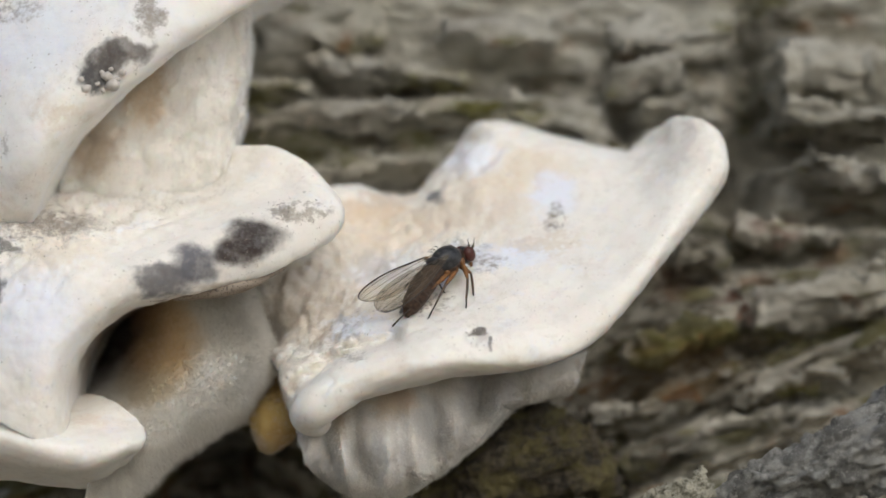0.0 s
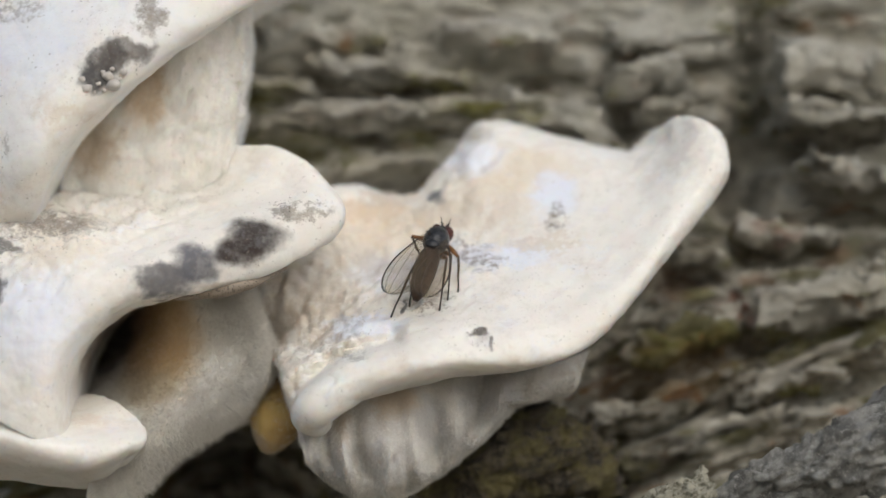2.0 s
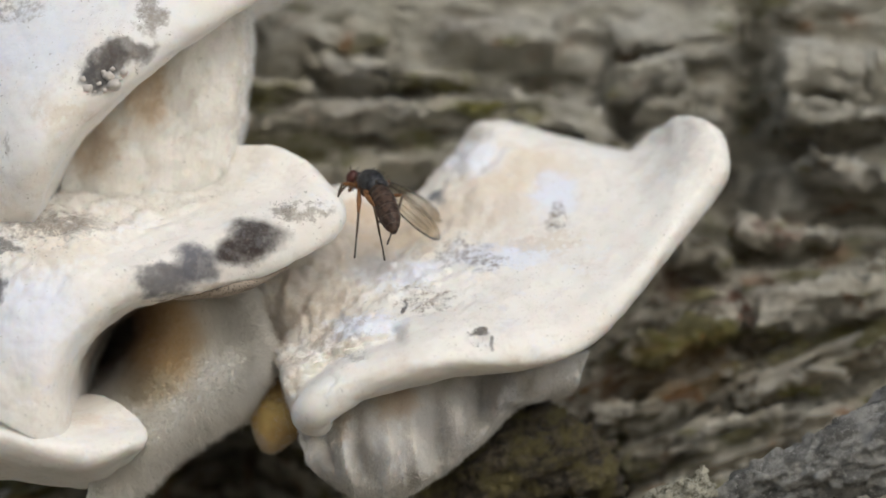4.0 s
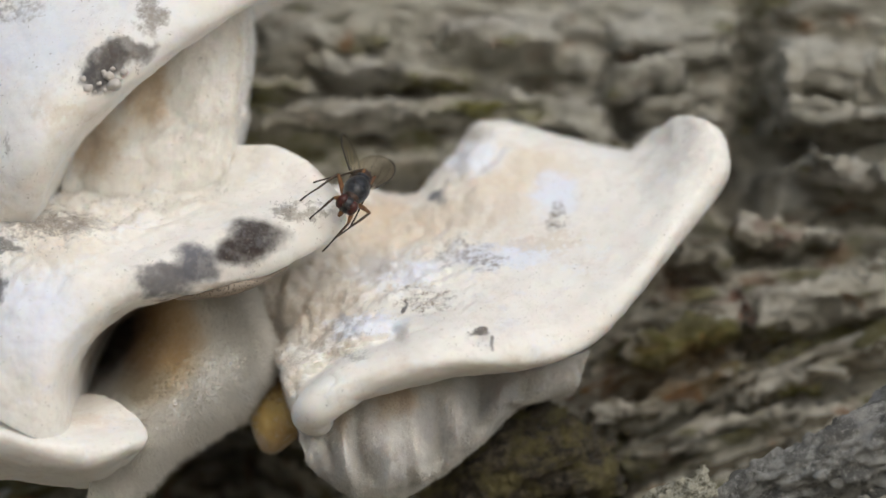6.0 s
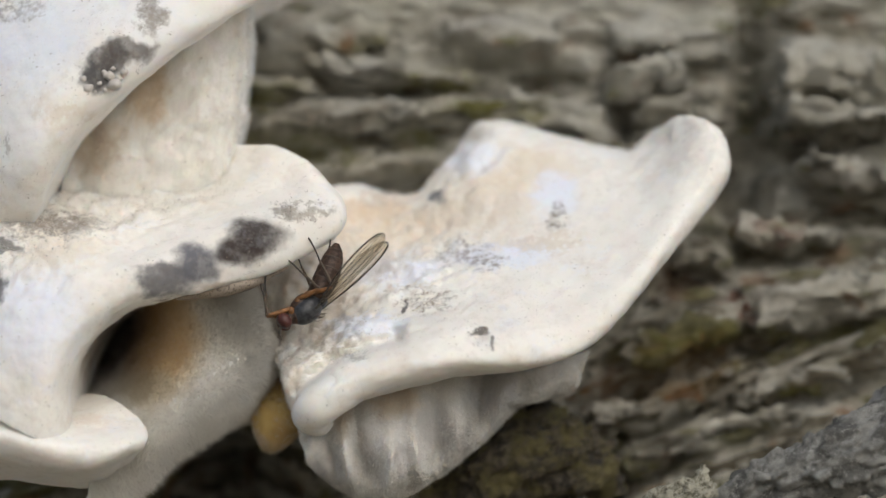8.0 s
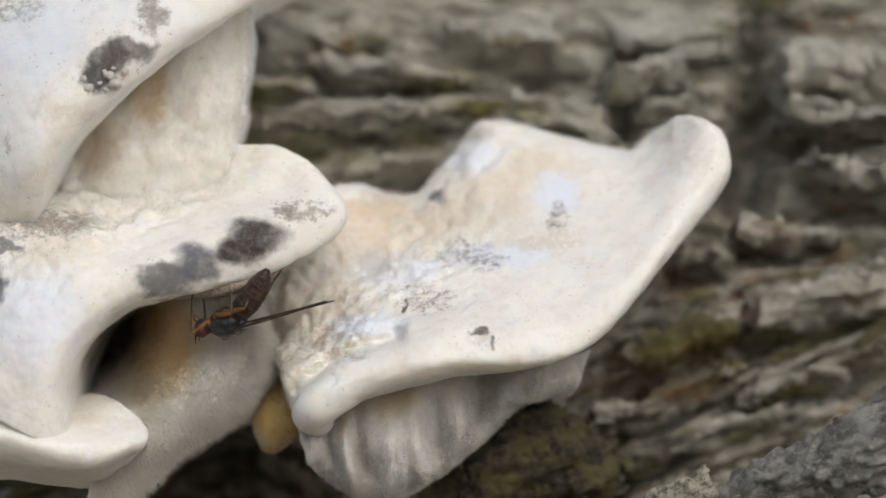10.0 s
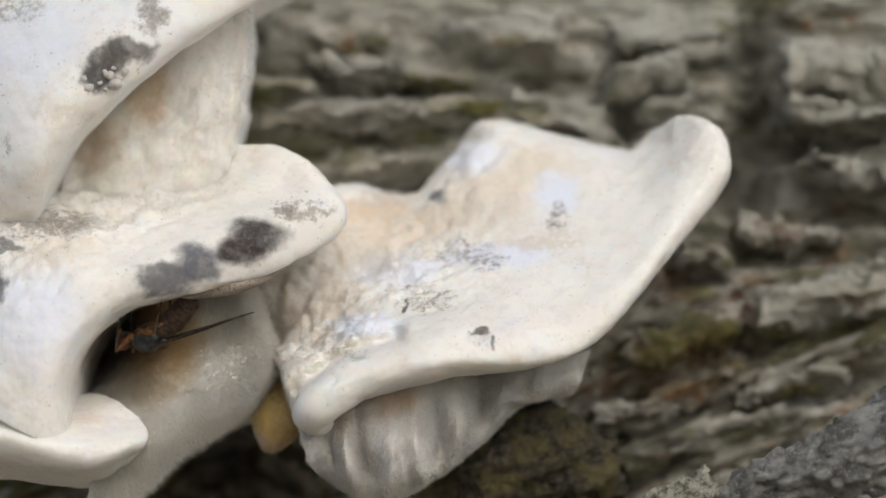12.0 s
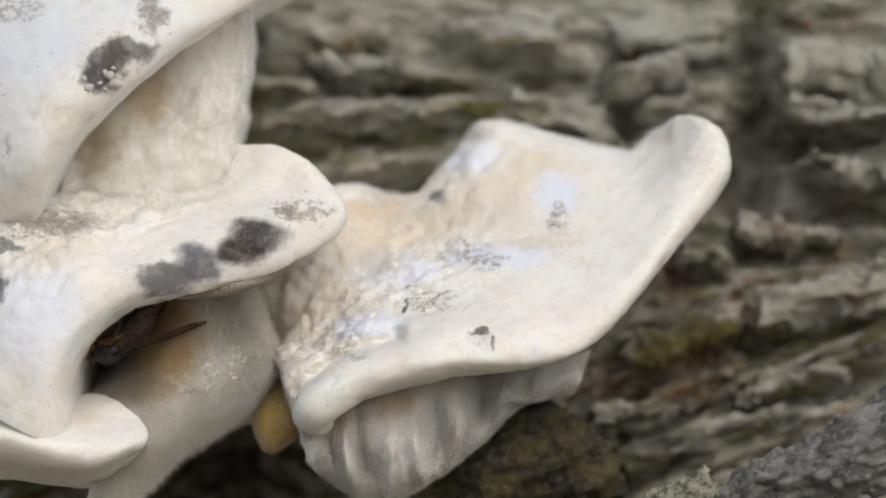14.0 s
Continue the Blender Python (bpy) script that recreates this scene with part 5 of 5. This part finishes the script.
def motions():
    # Body: seconds, face, tail, upward side.
    body = [
        (0.0, (0.90, 3.15, -0.18), (-1.25, 1.45, -2.36), (-0.50, -0.45, 0.75)), (1.2, (0.90, 3.15, -0.18), (-1.25, 1.45, -2.36), (-0.50, -0.45, 0.75)),
        (1.4, (0.16, 3.85, 0.00), (-1.01, 1.35, -2.16), (-0.10, -0.75, 0.65)), (1.6, (0.12, 3.85, 0.00), (-1.03, 1.35, -2.16), (-0.10, -0.75, 0.65)),
        (1.8, (0.02, 4.17, 0.58), (-0.93, 1.83, -1.84), (0.0, -0.75, 0.65)), (2.0, (0.02, 4.19, 0.58), (-0.93, 1.81, -1.80), (0.0, -0.75, 0.65)),
        (2.2, (-2.00, 4.52, 0.89), (-0.37, 2.28, -1.26), (0.40, -0.60, 0.65)), (2.5, (-2.23, 4.59, 1.01), (-0.49, 2.61, -1.30), (0.45, -0.58, 0.62)),
        (2.7, (-3.14, 4.78, 1.55), (-0.86, 3.62, -0.84), (0.55, -0.48, 0.62)), (3.0, (-3.34, 4.45, 1.87), (-1.05, 4.35, -0.78), (0.62, -0.38, 0.64)),
        (3.2, (-2.76, 4.65, 2.29), (-1.15, 4.55, -0.84), (0.75, -0.35, 0.50)),
        (4.0, (-3.14, 5.08, 2.54), (-1.71, 2.52, 0.63), (0.60, -0.45, 0.65)), (4.7, (-3.63, 1.14, 2.72), (-2.55, 4.46, 2.49), (0.40, -0.30, 0.85)),
        (5.3, (-3.77, 1.07, 2.62), (-3.38, 4.53, 2.86), (0.45, -0.30, 0.85)), (5.5, (-3.44, 1.07, 2.16), (-3.09, 4.53, 2.49), (0.57, -0.30, 0.80)),
        (5.7, (-3.26, 1.07, 2.07), (-3.13, 4.53, 2.53), (0.45, -0.35, 0.80)), (5.9, (-3.34, 1.10, 1.63), (-3.09, 4.50, 2.39), (0.55, -0.40, 0.75)),
        (6.0, (-3.41, 1.14, 1.57), (-3.01, 4.46, 2.57), (0.58, -0.40, 0.75)), (6.2, (-3.74, 1.00, 1.19), (-3.46, 4.40, 1.98), (0.56, -0.45, 0.70)),
        (6.5, (-3.87, 1.02, 1.09), (-3.54, 4.38, 2.02), (0.55, -0.50, 0.66)), (6.7, (-3.74, 0.95, 0.74), (-3.54, 4.25, 1.91), (0.55, -0.55, 0.60)),
        (6.9, (-3.95, 1.05, 0.18), (-3.73, 3.75, 2.40), (0.45, -0.85, 0.20)), (7.0, (-4.15, 1.04, -0.50), (-3.93, 3.36, 2.11), (0.55, -0.80, 0.0)),
        (7.2, (-3.96, 1.36, -1.23), (-3.68, 2.64, 2.01), (0.80, -0.55, 0.05)), (7.5, (-4.56, 1.49, -2.26), (-3.57, 2.11, 1.03), (0.93, -0.22, -0.25)),
        (7.7, (-5.18, 1.06, -2.48), (-3.80, 2.54, 0.39), (0.88, -0.15, -0.40)), (8.0, (-5.67, 1.26, -2.56), (-3.78, 2.34, 0.18), (0.80, -0.05, -0.50)),
        (8.2, (-5.70, 1.16, -2.26), (-3.43, 2.44, 0.08), (0.72, -0.05, -0.65)),
        (9.2, (-7.29, 2.31, -2.54), (-5.02, 0.69, -0.42), (0.64, 0.0, -0.75)), (10.3, (-8.92, 1.98, -2.82), (-6.39, 0.62, -0.82), (0.60, 0.0, -0.80)),
        (10.5, (-9.06, 1.94, -2.78), (-6.45, 0.66, -0.82), (0.60, 0.0, -0.80)), (10.9, (-9.61, 2.06, -3.00), (-7.01, 0.74, -1.07), (0.60, 0.0, -0.80)),
        (11.0, (-9.94, 2.16, -3.04), (-7.34, 0.84, -1.11), (0.60, 0.0, -0.80)), (11.2, (-10.28, 2.31, -2.99), (-7.69, 0.89, -1.11), (0.60, 0.0, -0.80)),
        (11.5, (-10.58, 2.67, -3.14), (-7.98, 1.23, -1.19), (0.60, 0.0, -0.80)), (11.7, (-10.93, 3.41, -3.15), (-8.42, 1.79, -1.31), (0.60, 0.0, -0.80)),
        (12.0, (-11.52, 3.76, -3.31), (-8.89, 2.24, -1.57), (0.58, 0.0, -0.82)), (12.5, (-11.93, 4.09, -3.48), (-9.31, 2.51, -1.77), (0.56, 0.0, -0.82)),
        (13.0, (-12.35, 4.48, -3.67), (-9.74, 2.92, -1.93), (0.54, -0.05, -0.82)), (13.5, (-12.61, 4.64, -3.72), (-10.04, 3.06, -2.04), (0.52, -0.08, -0.82)),
        (14.0, (-12.98, 4.88, -3.72), (-10.42, 3.12, -2.12), (0.50, -0.15, -0.82)),
    ]
    rows = [(t, stand(head, tail, up)) for t, head, tail, up in body]
    walk(fly, rows)
    # Wings: seconds, ends of the left and right wing, the way their flat sides face.
    tips = [
        (0.0, (-2.83, 0.54, -1.79), (-2.16, 0.05, -2.18), (-0.30, -0.70, 0.60)), (1.2, (-2.83, 0.54, -1.79), (-2.16, 0.05, -2.18), (-0.30, -0.70, 0.60)),
        (1.4, (-2.28, -0.07, -1.52), (-0.78, -0.45, -1.97), (-0.15, -0.80, 0.60)), (1.6, (-2.26, -0.13, -1.48), (-0.78, -0.46, -1.97), (-0.15, -0.80, 0.60)),
        (1.8, (-1.88, 0.28, -1.56), (-0.60, -0.08, -1.68), (-0.05, -0.85, 0.50)), (2.0, (-1.88, 0.31, -1.56), (-0.60, -0.04, -1.68), (-0.05, -0.85, 0.50)),
        (2.2, (0.16, 1.03, -1.43), (1.03, 1.45, -1.19), (0.30, -0.75, 0.60)), (2.5, (0.08, 1.34, -1.53), (0.89, 1.87, -1.36), (0.30, -0.75, 0.60)),
        (2.7, (0.08, 2.48, -1.08), (0.80, 3.29, -0.76), (0.40, -0.70, 0.60)), (3.0, (0.20, 3.40, -1.17), (0.66, 4.50, -0.93), (0.45, -0.65, 0.60)),
        (3.2, (0.33, 3.92, -1.50), (0.62, 4.72, -1.46), (0.60, -0.60, 0.40)), (4.0, (-0.08, 5.27, 0.43), (-0.08, 7.37, 1.28), (0.40, -0.60, 0.70)),
        (4.7, (-1.32, 5.22, 2.30), (-2.16, 5.61, 3.55), (0.40, -0.60, 0.70)),
    ]
    tips += [
        (5.3, (-1.70, 5.34, 2.51), (-2.78, 5.54, 3.71), (0.0, -1.0, 0.05)), (5.5, (-1.82, 5.53, 2.68), (-3.19, 5.57, 3.71), (0.0, -1.0, 0.05)),
        (5.9, (-2.07, 5.31, 3.54), (-3.31, 5.28, 4.04), (0.0, -1.0, 0.05), (0.62, -0.78, 0.05)), (6.0, (-2.11, 5.33, 3.38), (-3.44, 5.22, 4.04), (0.0, -1.0, 0.05), (0.62, -0.78, 0.05)),
        (6.2, (-2.15, 5.10, 3.21), (-3.43, 5.08, 3.78), (0.0, -1.0, 0.05), (0.62, -0.78, 0.05)), (6.5, (-2.40, 5.09, 3.16), (-3.43, 5.01, 3.80), (0.0, -1.0, 0.05), (0.62, -0.78, 0.05)),
        (6.9, (-2.55, 4.46, 3.21), (-3.27, 4.14, 3.68), (0.45, -0.80, 0.30)), (7.0, (-2.37, 3.51, 3.27), (-3.00, 3.05, 3.73), (0.50, -0.80, 0.10)),
        (7.2, (-2.26, 1.64, 3.30), (-2.67, 1.61, 3.46), (0.75, -0.62, -0.10)), (7.5, (-1.66, 1.91, 1.74), (-2.03, 1.06, 1.93), (0.82, -0.48, -0.30)),
        (7.7, (-1.74, 1.75, 0.79), (-2.07, -0.53, 0.92), (0.75, -0.45, -0.45)), (8.0, (-1.78, 1.94, 0.43), (-2.12, 0.12, 0.58), (0.68, -0.45, -0.55)),
        (8.2, (-1.46, 1.89, 0.26), (-1.69, 0.58, 0.42), (0.55, -0.40, -0.70)),
    ]
    tips += [
        (9.2, (-2.89, 0.67, -1.19), (-2.98, 1.07, -1.11), (0.40, -0.15, -0.90)), (10.3, (-4.09, 1.25, -2.04), (-4.15, 1.22, -2.02), (0.25, 0.0, -1.0)),
        (10.5, (-4.27, 1.00, -2.15), (-4.31, 1.20, -2.12), (0.25, 0.0, -1.0)), (11.0, (-5.01, 2.21, -2.13), (-5.03, 1.41, -2.10), (0.25, 0.0, -1.0)),
        (11.5, (-5.69, 1.94, -2.33), (-5.72, 1.62, -2.30), (0.25, 0.0, -1.0)), (12.0, (-6.68, 2.73, -2.24), (-6.70, 2.28, -2.21), (0.28, 0.0, -1.0)),
        (12.5, (-7.16, 2.64, -2.40), (-7.20, 2.60, -2.38), (0.25, -0.03, -1.0)), (13.0, (-7.56, 2.79, -2.65), (-7.60, 2.75, -2.63), (0.22, -0.10, -1.0)),
        (13.5, (-8.01, 2.63, -2.56), (-8.08, 3.07, -2.55), (0.25, -0.10, -1.0)), (14.0, (-8.28, 3.05, -2.49), (-8.32, 2.96, -2.47), (0.28, -0.16, -1.0)),
    ]
    at_time = dict(rows)
    for k, side in enumerate((1, -1)):
        walk(wings[k], [(r[0], blade(at_time[r[0]], side, r[1 + k], r[-1] if k else r[3])) for r in tips])
    # Feet: where they are set down, seconds and place.
    feet = {
        ("front", -1): [(0.0, (0.89, 1.20, -2.42)), (1.2, (0.89, 1.20, -2.42)), (1.4, (0.77, 1.50, -2.24)), (2.0, (0.59, 2.60, -1.61)), (2.2, (-1.02, 6.50, 0.86)), (2.7, (-3.00, 6.50, 0.90)),
                        (3.2, (-3.53, 4.00, 1.87)), (5.3, (-4.78, 2.00, 1.24)), (6.0, (-4.78, 1.80, 1.07)), (6.2, (-4.78, 1.80, 1.07)), (6.5, (-4.61, 1.80, -0.24)), (7.0, (-5.30, 1.60, -0.44)), (7.5, (-6.07, 1.80, -0.79)),
                        (8.0, (-6.54, 1.80, -1.05)), (8.2, (-6.36, 1.80, -1.19)), (10.3, (-9.17, 1.80, -1.48)), (10.5, (-9.19, 1.80, -1.46)), (11.0, (-10.02, 2.20, -1.72)), (12.0, (-11.61, 3.00, -2.22)), (14.0, (-13.02, 4.00, -2.65))],
        ("front", 1): [(0.0, (1.24, 1.90, -2.15)), (1.2, (1.24, 1.90, -2.15)), (1.4, (-0.50, 3.40, -1.00)), (2.0, (-0.50, 3.60, -0.80)), (2.2, (-2.35, 4.20, -1.45)), (2.5, (-2.35, 4.20, -1.45)), (2.7, (-3.15, 5.40, -0.19)),
                       (3.0, (-3.26, 5.80, 0.08)), (3.2, (-3.57, 3.20, 1.96)), (5.3, (-4.33, 1.80, 0.83)), (5.5, (-4.29, 1.80, 0.67)), (6.0, (-4.29, 1.80, -0.08)), (6.5, (-4.17, 1.80, -0.04)), (7.0, (-5.43, 1.50, -0.18)),
                       (7.5, (-5.84, 1.60, -0.63)), (8.0, (-6.33, 1.70, -0.85)), (8.2, (-6.15, 1.80, -0.79)), (10.3, (-8.97, 3.20, -1.49)), (11.0, (-9.90, 3.40, -1.74)), (12.0, (-11.41, 4.40, -2.24)), (14.0, (-12.52, 5.50, -2.67))],
        ("mid", -1): [(0.0, (-0.54, 0.90, -2.64)), (1.2, (-0.54, 0.90, -2.64)), (1.4, (0.32, 1.90, -2.01)), (2.0, (0.22, 2.20, -1.81)), (2.2, (0.12, 4.60, -0.39)), (3.2, (-0.50, 5.60, 0.23)),
                      (5.3, (-5.28, 2.20, 1.99)), (5.5, (-5.26, 2.20, 1.99)), (6.0, (-5.11, 2.20, 1.75)), (6.5, (-5.55, 1.90, 1.28)), (7.0, (-5.44, 1.60, 0.91)), (7.2, (-5.49, 1.40, 0.22)), (7.5, (-5.60, 1.50, -0.32)),
                      (8.0, (-5.60, 1.50, -0.32)), (8.2, (-5.66, 1.60, -0.34)), (10.3, (-7.68, 1.60, -0.83)), (10.5, (-7.68, 1.60, -0.79)), (11.0, (-8.64, 1.80, -1.32)), (11.5, (-9.17, 2.20, -1.40)), (12.0, (-10.08, 3.00, -1.51)), (14.0, (-11.38, 4.00, -1.93))],
        ("mid", 1): [(0.0, (0.24, 2.60, -1.69)), (1.2, (0.24, 2.60, -1.69)), (1.4, (-1.87, 2.40, -2.03)), (2.0, (-1.20, 2.20, -2.17)), (2.2, (-2.27, 3.40, -1.62)), (2.5, (-2.27, 3.40, -1.62)),
                     (2.7, (-2.92, 4.20, -1.27)), (3.2, (-2.84, 4.20, -1.17)), (5.3, (-3.73, 2.00, 0.59)), (5.5, (-3.85, 2.00, 0.41)), (6.0, (-3.85, 2.00, 0.41)), (6.5, (-3.89, 2.00, 0.22)), (7.0, (-4.93, 1.60, 0.02)),
                     (7.5, (-4.74, 1.80, -0.28)), (8.0, (-5.34, 1.80, 0.02)), (10.3, (-7.59, 3.00, -0.92)), (11.0, (-8.54, 3.20, -1.33)), (11.5, (-9.57, 3.40, -1.62)), (12.0, (-9.95, 4.20, -1.52)), (14.0, (-11.26, 5.20, -1.95))],
        ("hind", -1): [(0.0, (-1.93, 0.90, -2.92)), (1.2, (-1.93, 0.90, -2.92)), (1.4, (-0.22, 1.10, -2.46)), (1.6, (-0.22, 1.10, -2.46)), (2.0, (-0.08, 1.60, -2.20)), (2.2, (0.33, 2.60, -1.57)), (2.5, (0.31, 2.60, -1.57)),
                       (3.2, (-0.29, 3.40, -1.21)), (5.3, (-4.73, 3.00, 2.43)), (6.0, (-4.67, 3.00, 2.41)), (6.5, (-4.96, 2.60, 1.85)), (7.0, (-5.15, 2.00, 1.38)), (7.2, (-4.83, 1.60, 1.23)), (7.5, (-4.52, 1.50, 1.01)),
                       (7.7, (-4.73, 1.50, 0.63)), (8.0, (-4.79, 1.50, 0.42)), (8.2, (-4.93, 1.60, 0.22)), (10.3, (-6.55, 1.60, -0.55)), (11.0, (-6.95, 1.60, -0.59)), (11.5, (-7.57, 1.80, -0.79)), (12.0, (-8.46, 3.20, -1.21)), (14.0, (-10.16, 4.20, -1.62))],
        ("hind", 1): [(0.0, (-1.27, 3.60, -1.31)), (1.2, (-1.27, 3.60, -1.31)), (1.4, (-1.89, 1.00, -2.92)), (1.6, (-1.89, 1.00, -2.92)), (2.0, (-1.84, 1.80, -2.47)), (2.2, (-1.26, 2.00, -2.25)), (2.5, (-1.26, 2.00, -2.25)),
                      (2.7, (-1.53, 3.20, -1.59)), (3.2, (-1.53, 3.20, -1.59)), (5.3, (-2.94, 3.20, 1.55)), (6.0, (-3.30, 2.60, 0.83)), (6.5, (-3.54, 2.60, 0.83)), (7.0, (-4.24, 2.20, 1.03)), (7.2, (-4.14, 2.20, 0.93)),
                      (7.5, (-4.00, 2.20, 0.83)), (8.0, (-3.98, 2.20, 0.79)), (8.2, (-3.98, 2.20, 0.67)), (10.3, (-5.56, 2.20, -0.55)), (10.5, (-5.56, 2.20, -0.59)), (11.0, (-6.53, 2.20, -0.63)), (11.5, (-7.29, 2.20, -0.75)), (12.0, (-8.31, 4.20, -1.32)), (14.0, (-10.02, 5.20, -1.74))],
    }
    size = Matrix.Diagonal((FLY * MM, FLY * MM, FLY * MM, 1))
    for (kind, side), (leg, shin) in legs.items():
        upper, lower = [], []
        for t, m in rows:
            place = (m @ size).inverted() @ (Vector(between(feet[kind, side], t)) * MM)
            a, b = reach(kind, side, place)
            upper.append((t, a))
            lower.append((t, b))
        walk(leg, upper)
        walk(shin, lower)


motions()
